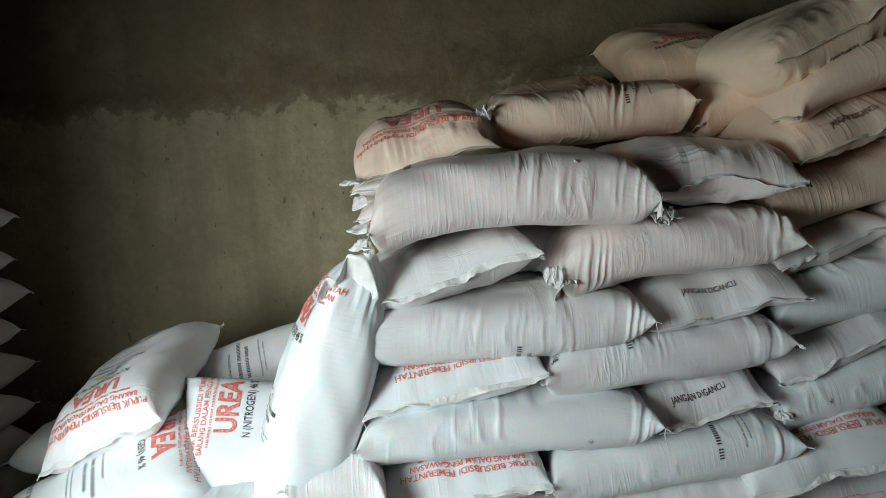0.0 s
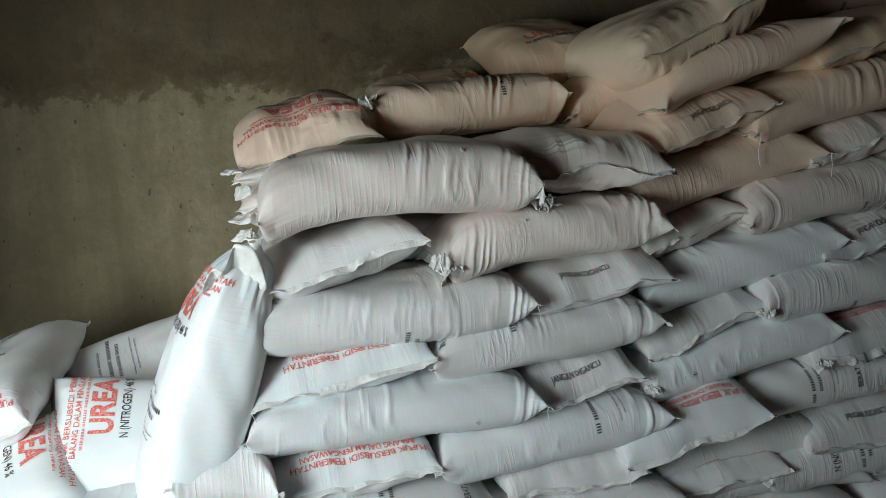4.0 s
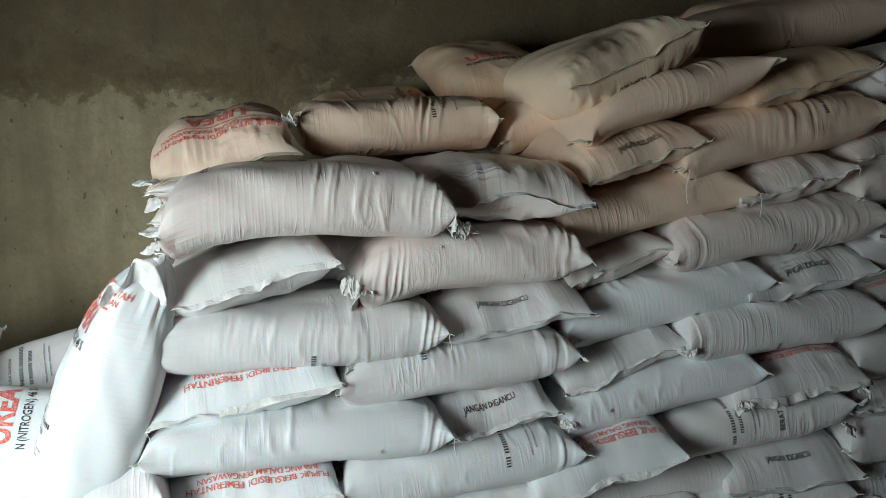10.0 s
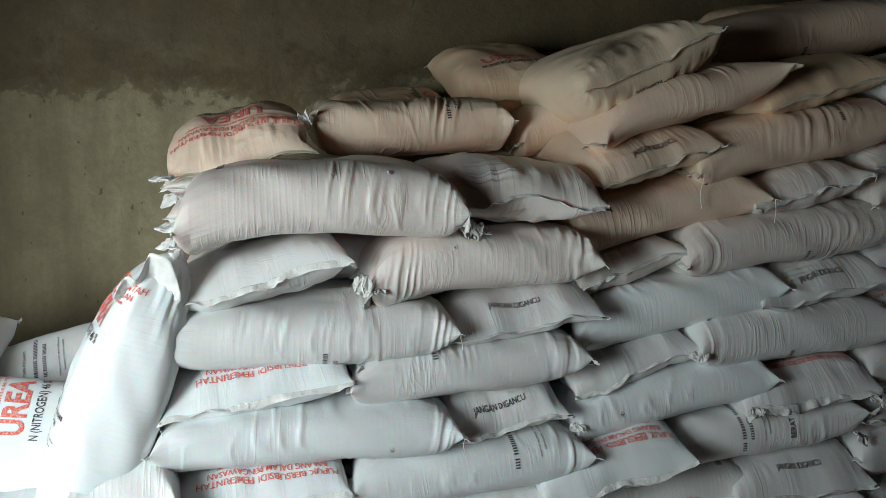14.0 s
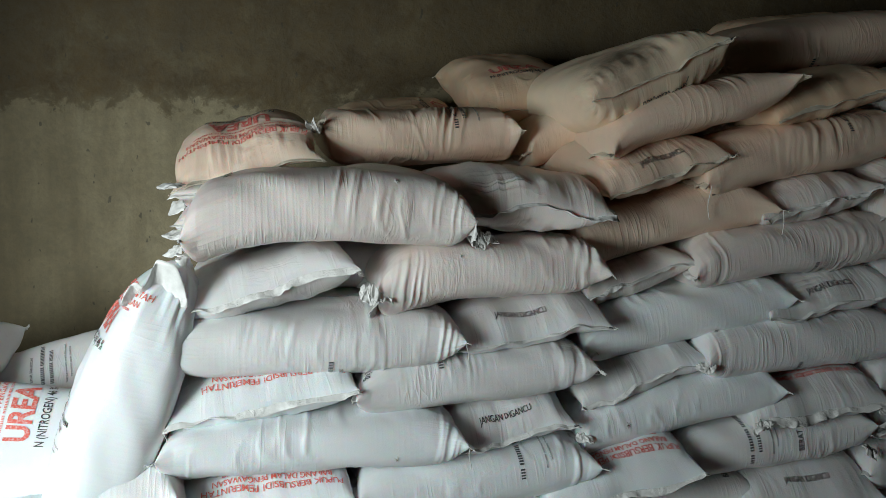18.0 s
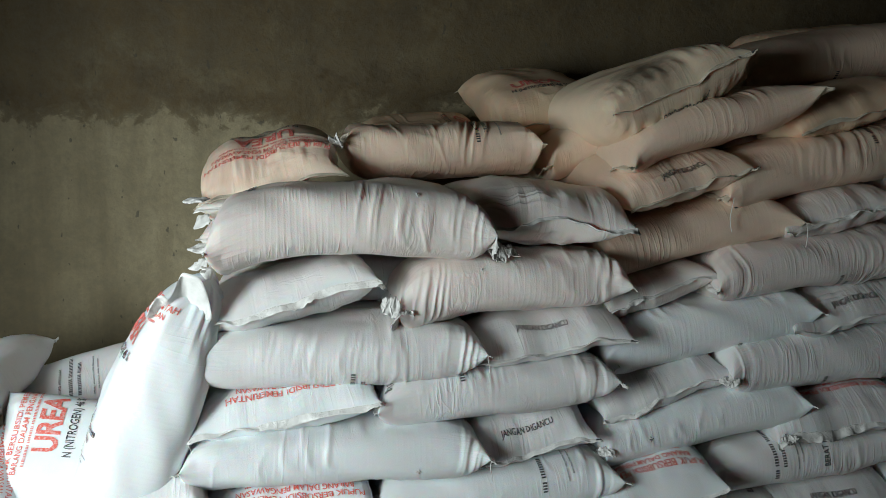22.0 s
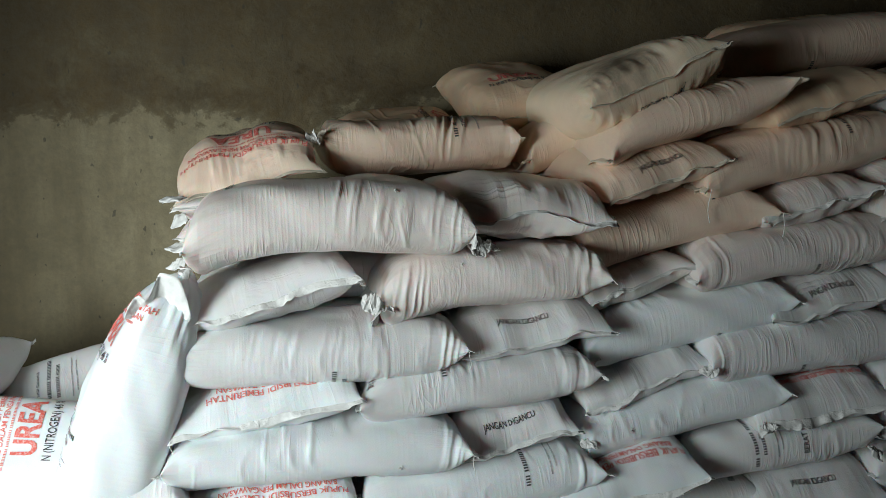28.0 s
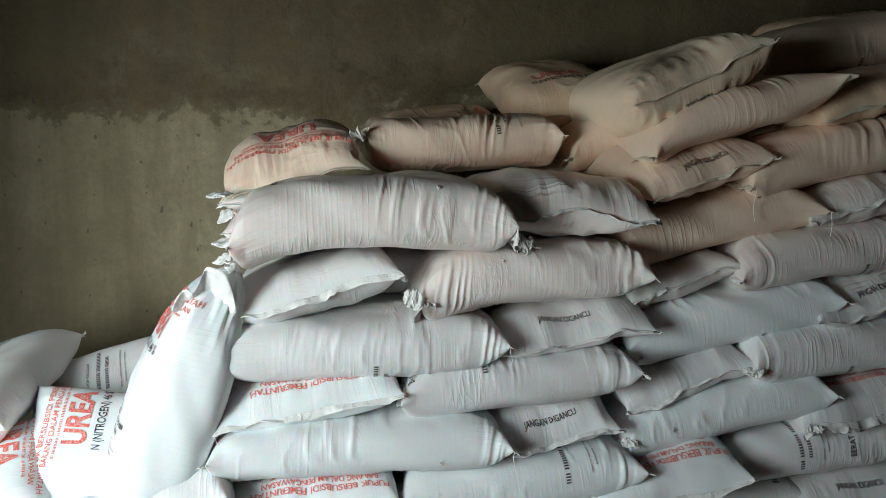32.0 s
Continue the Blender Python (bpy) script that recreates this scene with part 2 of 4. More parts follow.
def wall_material():
    """Cement render: dark damp band above a ragged tide line, streaks, patches, pin holes."""
    m, n, l, p = mat("stained_cement_render")
    c = n.new("ShaderNodeTexCoord").outputs["Object"]
    sep = n.new("ShaderNodeSeparateXYZ")
    l.new(c, sep.inputs[0])
    x, z = sep.outputs[0], sep.outputs[2]
    big = noise_node(n, l, c, 0.9, 5.0, 0.6, 0.4)
    mid = noise_node(n, l, c, 4.5, 8.0, 0.68, 0.5)
    fine = noise_node(n, l, c, 34.0, 6.0, 0.65)
    streak = noise_node(n, l, scaled(n, l, c, 5.0, 1.0, 0.35), 1.0, 4.0, 0.6, 0.2)
    rag = op(n, l, "ADD", op(n, l, "MULTIPLY", op(n, l, "SUBTRACT", mid, 0.5), 0.42), op(n, l, "MULTIPLY", op(n, l, "SUBTRACT", big, 0.5), 0.5))
    rag = op(n, l, "ADD", rag, op(n, l, "MULTIPLY", op(n, l, "SUBTRACT", noise_node(n, l, c, 13.0, 6.0, 0.7, 0.6), 0.5), 0.22))
    edge = op(n, l, "ADD", z, rag)
    wet = ramp(n, l, op(n, l, "DIVIDE", op(n, l, "SUBTRACT", edge, 1.77), 0.9, True), [(0.0, 0.0), (0.03, 0.6), (0.12, 0.95), (0.26, 0.78), (0.45, 0.86), (1.0, 1.0)])
    lower = mixed(n, l, ramp(n, l, big, [(0.3, 0.0), (0.7, 1.0)]), (0.24, 0.19, 0.105), (0.39, 0.33, 0.205))
    lower = mixed(n, l, ramp(n, l, mid, [(0.4, 0.0), (0.70, 0.8)]), lower, (0.20, 0.165, 0.095))
    lower = mixed(n, l, ramp(n, l, streak, [(0.46, 0.0), (0.74, 0.75)]), lower, (0.175, 0.135, 0.075))
    upper = mixed(n, l, ramp(n, l, mid, [(0.38, 0.0), (0.66, 1.0)]), (0.056, 0.032, 0.009), (0.125, 0.083, 0.033))
    upper = mixed(n, l, ramp(n, l, streak, [(0.42, 0.0), (0.7, 0.6)]), upper, (0.060, 0.042, 0.020))
    col = mixed(n, l, wet, lower, upper)
    flake = ramp(n, l, noise_node(n, l, c, 2.6, 9.0, 0.72, 0.15), [(0.56, 0.0), (0.68, 0.26)])
    col = mixed(n, l, flake, col, (0.30, 0.26, 0.155))
    spot = ramp(n, l, noise_node(n, l, scaled(n, l, c, 1.3, 1.0, 0.8), 24.0, 2.0, 0.5), [(0.715, 0.0), (0.745, 0.65)])
    col = mixed(n, l, spot, col, (0.05, 0.045, 0.035))
    col = mixed(n, l, ramp(n, l, fine, [(0.35, 0.0), (0.7, 0.35)]), col, (0.13, 0.12, 0.09))
    l.new(col, p.inputs["Base Color"])
    p.inputs["Roughness"].default_value = 0.88
    h = op(n, l, "ADD", op(n, l, "MULTIPLY", mid, 0.7), op(n, l, "MULTIPLY", fine, 0.35))
    bumped(n, l, p, h, 0.7, 0.022)
    return m


WALL = wall_material()
# Unseen walls get a darker colour than the north wall, to cut bounced light.
WALL_DARK = plain("low_bounce_render", (0.10, 0.085, 0.06), 0.9, 0.3, 1.2)
FLOOR = plain("dusty_concrete_floor", (0.11, 0.10, 0.085), 0.9, 0.25, 3.0)
CEIL = plain("dark_board_ceiling", (0.09, 0.075, 0.055), 0.9, 0.25, 2.0)
YARD = plain("pale_packed_earth", (0.42, 0.36, 0.28), 0.95, 0.2, 1.5)


# ---------------------------------------------------------------- mesh helpers
def mesh_of(name, verts, faces, material, smooth=True):
    me = bpy.data.meshes.new(name)
    me.from_pydata([tuple(v) for v in verts], [], faces)
    me.materials.append(material)
    if smooth:
        me.polygons.foreach_set("use_smooth", [True] * len(me.polygons))
    me.update()
    return me


def part(name, verts, faces, material, parent, label="", smooth=True):
    ob = new(name, mesh_of(name, verts, faces, material, smooth))
    ob.parent = parent
    if label:
        tagged(ob, label)
    return ob


def slab(name, lo, hi, material, label, category):
    """A plain box of the setting between two corners."""
    (x0, y0, z0), (x1, y1, z1) = lo, hi
    v = [(x, y, z) for z in (z0, z1) for x, y in ((x0, y0), (x1, y0), (x1, y1), (x0, y1))]
    f = [(3, 2, 1, 0), (4, 5, 6, 7), (0, 1, 5, 4), (1, 2, 6, 5), (2, 3, 7, 6), (3, 0, 4, 7)]
    ob = new(name, mesh_of(name, v, f, material, False))
    return tagged(ob, label, category, kind="structure")


# ---------------------------------------------------------------- the storeroom
X0, X1, Y0, Y1, ZC = -1.8 + 0.2, 4.2, -2.6, 3.9, 3.6
slab("ground", (-400, -400, -0.40), (400, 400, -0.12), YARD, "pale packed earth yard outside the store", "ground")
XA, BAY_Y0 = -2.3, 2.18
slab("floor", (XA - 0.2, Y0 - 0.2, -0.12), (X1 + 0.2, Y1 + 0.2, 0.0), FLOOR, "dusty grey concrete store floor", "floor")
slab("wall_north", (XA - 0.2, Y1, 0.0), (X1 + 0.2, Y1 + 0.2, ZC), WALL, "stained cement-rendered wall with a ragged damp line", "wall")
slab("wall_east", (X1, Y0, 0.0), (X1 + 0.2, Y1, ZC), WALL_DARK, "unseen cement-rendered wall, darkened to cut bounced light", "wall")
slab("wall_south", (X0 - 0.2, Y0 - 0.2, 0.0), (X1 + 0.2, Y0, ZC), WALL_DARK, "unseen stained cement-rendered wall of the store, darkened to cut bounce", "wall")
slab("wall_west_corner", (XA - 0.2, BAY_Y0, 0.0), (XA, Y1, ZC), WALL_DARK, "unseen stained cement-rendered wall of the corner bay, darkened to cut bounce", "wall")
# Unseen pier, added to keep the doorway light off the corner stack.
slab("unseen_shade_pier", (XA - 0.2, DOOR_Y1, 0.0), (X0 + 0.20, BAY_Y0, ZC), WALL_DARK, "unseen cement-rendered pier added to shade the corner bay", "wall")
slab("wall_west_front", (X0 - 0.2, Y0, 0.0), (X0, DOOR_Y0, ZC), WALL_DARK, "unseen stained cement-rendered wall beside the doorway, darkened to cut bounce", "wall")
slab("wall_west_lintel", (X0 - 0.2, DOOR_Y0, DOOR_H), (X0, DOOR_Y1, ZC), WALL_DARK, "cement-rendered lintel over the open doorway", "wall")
slab("ceiling", (XA - 0.2, Y0 - 0.2, ZC), (X1 + 0.2, Y1 + 0.2, ZC + 0.12), CEIL, "dark weathered board ceiling of the store", "ceiling")


# ---------------------------------------------------------------- sacks
def hash01(i, j, seed):
    """Repeatable lattice values between 0 and 1."""
    k = np.sin(i * 127.1 + j * 311.7 + seed * 74.7) * 43758.5453
    return k - np.floor(k)


def vnoise(x, y, seed):
    """Smooth value noise between -1 and 1."""
    i, j = np.floor(x), np.floor(y)
    fx, fy = x - i, y - j
    fx, fy = fx * fx * (3 - 2 * fx), fy * fy * (3 - 2 * fy)
    a = hash01(i, j, seed) * (1 - fx) + hash01(i + 1, j, seed) * fx
    b = hash01(i, j + 1, seed) * (1 - fx) + hash01(i + 1, j + 1, seed) * fx
    return 2 * (a * (1 - fy) + b * fy) - 1


class Shape:
    """A filled sack, lying flat: length along x, width along y, seams at both ends.
    u runs from -1 to 1 along the length; s is the distance round it in metres from the top's middle, growing towards -y."""

    def __init__(self, L, W, H, seed, seam=(-0.1, -0.1), blunt=(8.0, 8.0), sag=0.0, lumps=1.0, crimp=(1.0, 1.0), ears=1.0, twist=0.0, neck=(0.0, 0.0), bow=0.0, pleat=(0.0, 0.0), plump=1.0, puckers=(), wave=1.0):
        self.L, self.W, self.H, self.seed, self.seam, self.blunt, self.sag = L, W, H, seed, seam, blunt, sag
        self.lumps, self.crimp, self.ears, self.twist, self.neck, self.bow = lumps, crimp, ears, twist, neck, bow
        self.pleat, self.plump, self.puckers, self.wave = pleat, plump, puckers, wave
        a = np.linspace(0, 2 * np.pi, 721)
        cy, cz = self.ring(a)
        d = np.hypot(np.diff(cy * W / 2), np.diff(cz * H / 2))
        self.arc, self.ang = np.concatenate([[0], np.cumsum(d)]), a
        self.round = self.arc[-1]
        # distance along the top's middle line, from the middle of the sack
        self.us = np.linspace(-0.999, 0.999, 241)
        q = self.place(self.us, self.us * 0)
        run = np.concatenate([[0], np.cumsum(np.linalg.norm(np.diff(q, axis=0), axis=-1))])
        self.run = run - run[120]

    def ring(self, a):
        # a = 0 at the top's middle, growing towards -y
        s, c = np.sin(a), np.cos(a)
        return -np.sign(s) * np.abs(s) ** (0.62 * self.plump), np.sign(c) * np.abs(c) ** (0.72 * self.plump)

    def place(self, u, s):
        L, W, H, seed = self.L, self.W, self.H, self.seed
        u = np.clip(u, -1, 1)
        a = np.interp(np.mod(s, self.round), self.arc, self.ang)
        cy, cz = self.ring(a)
        e = np.abs(u)
        plus = u > 0
        h = H / 2 * np.sqrt(np.clip(1 - e ** np.where(plus, self.blunt[1], self.blunt[0]), 0, 1))
        w = W / 2 * (1 + 0.05 * e ** 4 + 0.06 * self.ears * e ** 14) * (1 - np.where(plus, self.neck[1], self.neck[0]) * e ** 3)
        zc = np.where(plus, self.seam[1], self.seam[0]) * H * e ** 3 - self.sag * u * u
        x = L / 2 * u * (1 - 0.035 * (1 - cy * cy) * e ** 6 + 0.022 * vnoise(cy * 2.3 + 5, e * 0 + np.sign(u), seed + 60) * e ** 6)
        # the seam line is never straight
        zc = zc + (0.018 * vnoise(cy * 1.7 + 9, e * 0 + np.sign(u), seed + 62) + 0.008 * vnoise(cy * 5.5, e * 0 + np.sign(u), seed + 64)) * e ** 5 * self.wave
        y = w * cy + self.bow * (1 - u * u)
        z = zc + h * np.where(cz < 0, cz * 0.92, cz)
        # slack cloth: broad lumps, gathers behind the seams, a few long folds
        px, py = x + 0.3, np.mod(s, self.round) / self.round * 6.283
        ca, sa = np.cos(py), np.sin(py)
        lump = vnoise(px * 5 + 1.7 * ca, sa * 1.6 + 3.1, seed) * 0.0075 + vnoise(px * 11 + ca * 2.5, sa * 3.4 + 7, seed + 3) * 0.0042
        k = np.where(plus, self.crimp[1], self.crimp[0])
        g1 = vnoise(cy * 10 + cz * 3, u * 2.2, seed + 9)
        g2 = vnoise(cy * 19 + cz * 4 + 2 * g1, u * 4, seed + 5)
        gather = (0.012 * (np.abs(g1) - 0.4) * e ** 6 + 0.0065 * (np.abs(g2) - 0.4) * e ** 4) * k * np.clip((1 - e) * 12, 0.25, 1)
        gather = gather + np.where(plus, self.pleat[1], self.pleat[0]) * (np.abs(vnoise(cy * 5 + cz * 4, u * 1.5, seed + 40)) - 0.35) * e ** 2.5 * np.clip((1 - e) * 12, 0.4, 1)
        warp = vnoise(px * 4, ca * 2 + sa, seed + 21)
        fold = np.maximum(0, 1 - np.abs(vnoise(px * 19 + 1.5 * warp, ca * 1.4 + sa * 1.2, seed + 13)) * 4) * np.clip(warp - 0.1, 0, 1) * 0.0060
        # clusters of tight pleats: place along and round the sack, reach, depth
        sm = np.mod(s, self.round)
        for u0, s0, wu, ws, deep in self.puckers:
            here = np.exp(-((u - u0) / wu) ** 2 - ((sm - s0) / ws) ** 2)
            line = vnoise(x * 50 + sm * 6 + 0.8 * warp, sm * 3 + x * 3, seed + 50)
            fold = fold + deep * here * (1.6 * np.maximum(0, 1 - np.abs(line) * 2.2) - 0.5)
        d = (lump * self.lumps + gather + fold) * np.clip((1 - e) * 9, 0.0, 1)
        y = y + d * np.sign(cy) * np.abs(cy) ** 1.5
        z = z + d * np.sign(cz) * np.abs(cz) ** 0.7
        t = self.twist * u
        return np.stack([x, y * np.cos(t) - z * np.sin(t), y * np.sin(t) + z * np.cos(t)], -1)

    def off(self, u, s, lift):
        """Points lifted off the cloth along its outward normal."""
        p = self.place(u, s)
        du, ds = self.place(u + 0.035, s) - self.place(u - 0.035, s), self.place(u, s + 0.02) - self.place(u, s - 0.02)
        nrm = np.cross(ds, du)
        nrm /= np.maximum(np.linalg.norm(nrm, axis=-1, keepdims=True), 1e-9)
        return p + nrm * lift


GRIDS = {}


def grid_faces(nu, nv):
    """Faces of a closed tube, and the corners' rows and columns."""
    if (nu, nv) not in GRIDS:
        i, j = (a.ravel() for a in np.meshgrid(np.arange(nu), np.arange(nv), indexing="ij"))
        k = (j + 1) % nv
        quads = np.stack([i * nv + j, i * nv + k, (i + 1) * nv + k, (i + 1) * nv + j], -1)
        rows, cols = np.stack([i, i, i + 1, i + 1], -1).ravel(), np.stack([j, j + 1, j + 1, j], -1).ravel()
        GRIDS[nu, nv] = (quads.tolist(), rows, cols)
    return GRIDS[nu, nv]


def body_part(shape, parent, cloth, nu, nv):
    t = np.linspace(-1, 1, nu + 1)
    u = np.sign(t) * (1 - (1 - np.abs(t)) ** 1.4)
    u[0], u[-1] = -0.999995, 0.999995
    s = (np.arange(nv + 1) / nv - 0.5) * shape.round
    U, S = np.meshgrid(u, s[:-1], indexing="ij")
    v = shape.place(U.ravel(), S.ravel())
    quads, rows, cols = grid_faces(nu, nv)
    me = mesh_of("body", v.tolist(), quads, cloth)
    uv = me.uv_layers.new(name="cloth")
    uv.data.foreach_set("uv", np.stack([u[rows] * shape.L / 2, s[cols]], -1).astype(np.float32).ravel())
    ob = new("body", me)
    ob.parent = parent
    return ob


def hem_part(shape, parent, end, depth, droop, crumple, mark=False, tape=None):
    """The doubled strip beyond the seam, pleated and ragged, with its row of stitches. droop: -1 hangs down, 0 stands out, 1 stands up."""
    nw, nd, seed = 110, 6, shape.seed + (17 if end > 0 else 31)
    half = shape.round / 4 * 1.02
    k = np.linspace(-1, 1, nw)
    edge = shape.place(np.full(nw, end * 0.99998), k * half)
    a = droop * 1.2 + (0.35 + 0.5 * crumple) * vnoise(k * 3.1, k * 0 + 2.7, seed + 8) + (0.12 + 0.30 * crumple) * vnoise(k * 9.0, k * 0 + 6.1, seed + 10)
    out = np.stack([end * np.cos(a), k * 0, np.sin(a)], -1)
    face = np.stack([-end * np.sin(a), k * 0, np.cos(a)], -1)
    # folds come in clusters, not in an even row
    w = k + 0.16 * vnoise(k * 2.3, k * 0 + 9.1, seed + 12)
    busy = np.clip(0.5 + 1.1 * vnoise(k * 2.1, k * 0 + 5.5, seed + 14), 0.08, 1.3)
    long = depth * (0.95 + 0.34 * vnoise(k * 3.4, k * 0 + 1.3, seed) + (0.10 + 0.20 * crumple) * busy * vnoise(w * 15, k * 0 + 4.3, seed))
    rows = []
    for j in range(nd):
        q = j / (nd - 1)
        pleat = busy * (0.0062 * np.abs(vnoise(w * 10 + 1.6 * q, k * 0 + 0.4 * q, seed + 2)) + (0.0006 + 0.0030 * crumple ** 1.5) * vnoise(w * 22 + 2 * q, k * 0 + q * 2.5, seed + 4))
        curl = 0.013 * (0.25 + crumple) * busy * vnoise(w * 6, k * 0 + q * 1.3, seed + 3) * q
        p = edge + out * (long * q - 0.004)[:, None] + face * ((pleat + curl) * min(1, 0.35 + q))[:, None]
        p[:, 1] += -np.sign(k) * 0.010 * q * (np.abs(k) > 0.93) + 0.004 * crumple * vnoise(k * 11, k * 0 + q * 3, seed + 6) * q
        rows.append(p)
    top = np.array(rows)
    low = top - face[None] * 0.002
    v = np.concatenate([top.reshape(-1, 3), low.reshape(-1, 3)])
    n1, faces = nw * nd, []
    for j in range(nd - 1):
        for i in range(nw - 1):
            a0, b0, c0, d0 = j * nw + i, j * nw + i + 1, (j + 1) * nw + i + 1, (j + 1) * nw + i
            faces += [(a0, b0, c0, d0), (n1 + d0, n1 + c0, n1 + b0, n1 + a0)]
    ring = [i for i in range(nw)] + [j * nw + nw - 1 for j in range(1, nd)] + [(nd - 1) * nw + i for i in range(nw - 2, -1, -1)] + [j * nw for j in range(nd - 2, 0, -1)]
    for a0, b0 in zip(ring, ring[1:] + ring[:1]):
        faces.append((b0, a0, n1 + a0, n1 + b0))
    hem = part("hem", v.tolist(), faces, tape or HEM, parent, "folded white hem strip")
    if mark:
        c = [int((x + 1) / 2 * (nw - 1)) for x in np.linspace(0.80, 0.95, 7)]
        lift = face[c] * 0.0025
        mv = np.concatenate([top[2][c] + lift, top[4][c] + lift])
        part("hem_mark", mv.tolist(), [(i, i + 1, i + 8, i + 7) for i in range(6)], BLACK, hem, "black mark on the hem", False)
    # stitches
    sv, sf = [], []
    for i in range(1, nw - 3, 4):
        p, r = top[1][i] * 0.55 + top[0][i] * 0.45, top[1][i + 2] * 0.55 + top[0][i + 2] * 0.45
        o = len(sv)
        for c, b in ((p, r),):
            t = np.array([end * 0.0010, 0, 0.0])
            z = np.array([0, 0, 0.0008])
            zl = np.array([0, 0, -0.0008])
            for base in (c, b):
                sv += [base - t + z, base + t + z, base + t + zl, base - t + zl]
        sf += [(o, o + 1, o + 5, o + 4), (o + 1, o + 2, o + 6, o + 5), (o + 2, o + 3, o + 7, o + 6), (o + 3, o, o + 4, o + 7), (o + 3, o + 2, o + 1, o), (o + 4, o + 5, o + 6, o + 7)]
    st = part("stitching", sv, sf, THREAD, hem, smooth=False)
    return hem


LETTERS = {}


def letters(text, bold=0.012):
    """Flat letters one high, cut fine enough to follow the cloth: (verts, faces, width)."""
    if text in LETTERS:
        return LETTERS[text]
    cu = bpy.data.curves.new("letters", "FONT")
    cu.body, cu.size, cu.resolution_u, cu.offset = text, 1.0, 3, 0.030 if text == "UREA" else bold
    ob = bpy.data.objects.new("letters", cu)
    scene.collection.objects.link(ob)
    me = ob.evaluated_get(bpy.context.evaluated_depsgraph_get()).to_mesh()
    bm = bmesh.new()
    bm.from_mesh(me)
    bpy.data.objects.remove(ob)
    bpy.data.curves.remove(cu)
    xs = [v.co.x for v in bm.verts]
    x0, x1 = min(xs), max(xs)
    c = math.floor(x0 / 0.3) * 0.3
    while c < x1:
        bmesh.ops.bisect_plane(bm, geom=bm.verts[:] + bm.edges[:] + bm.faces[:], plane_co=(c, 0, 0), plane_no=(1, 0, 0))
        c += 0.3
    for c in (0.15, 0.35, 0.55):
        bmesh.ops.bisect_plane(bm, geom=bm.verts[:] + bm.edges[:] + bm.faces[:], plane_co=(0, c, 0), plane_no=(0, 1, 0))
    bm.verts.index_update()
    v = np.array([(p.co.x - (x0 + x1) / 2, p.co.y) for p in bm.verts])
    f = [tuple(q.index for q in face.verts) for face in bm.faces]
    bm.free()
    LETTERS[text] = (v, f, x1 - x0)
    return LETTERS[text]


def bars(words, high):
    """A line of plain bars, small blocks grouped by word, in place of a line that is not lettered."""
    v, f, x = [], [], 0.0
    for wd in words:
        stop = x + wd
        while x < stop:
            o = len(v)
            v += [(x, 0.0), (x, high), (x + high * 0.36, 0.0), (x + high * 0.36, high)]
            f.append((o, o + 2, o + 3, o + 1))
            x += high * 0.64
        x += high * 0.6
    v = np.array(v)
    v[:, 0] -= (x - high * 0.6) / 2
    return v, f


def disc(cx, cy, r):
    a = np.linspace(0, 6.2832, 13)[:-1]
    return np.stack([cx + r * np.cos(a), cy + r * np.sin(a)], -1), [tuple(range(12))]


# one face of the printed sack: end and distance from it (or from the middle), height of the letters, the line, its width
LINES = (
    ("red", "head", 0.078, 0.021, "PUPUK BERSUBSIDI PEMERINTAH", 0.40),
    ("red", "head", 0.107, 0.019, "BARANG DALAM PENGAWASAN", 0.34),
    ("red", "head", 0.136, 0.008, (0.07, 0.05, 0.09, 0.06), 0),
    ("red", "head", 0.154, 0.070, "UREA", 0.19),
    ("black", "head", 0.246, 0.027, "N (NITROGEN) 46 %", 0.22),
    ("black", "mid", -0.040, 0.009, (0.05, 0.08), 0),
    ("black", "mid", 0.000, 0.0135, (0.03, 0.075, 0.11), 0),
    ("black", "mid", 0.030, 0.0125, (0.09, 0.06), 0),
    ("black", "mid", 0.075, 0.005, (0.04, 0.05, 0.03, 0.06), 0),
    ("black", "mid", 0.092, 0.005, (0.06, 0.03, 0.05), 0),
    ("black", "foot", 0.190, 0.022, "BERAT BERSIH 50 kg", 0.20),
    ("black", "foot", 0.052, 0.023, "JANGAN DIGANCU", 0.165),
)


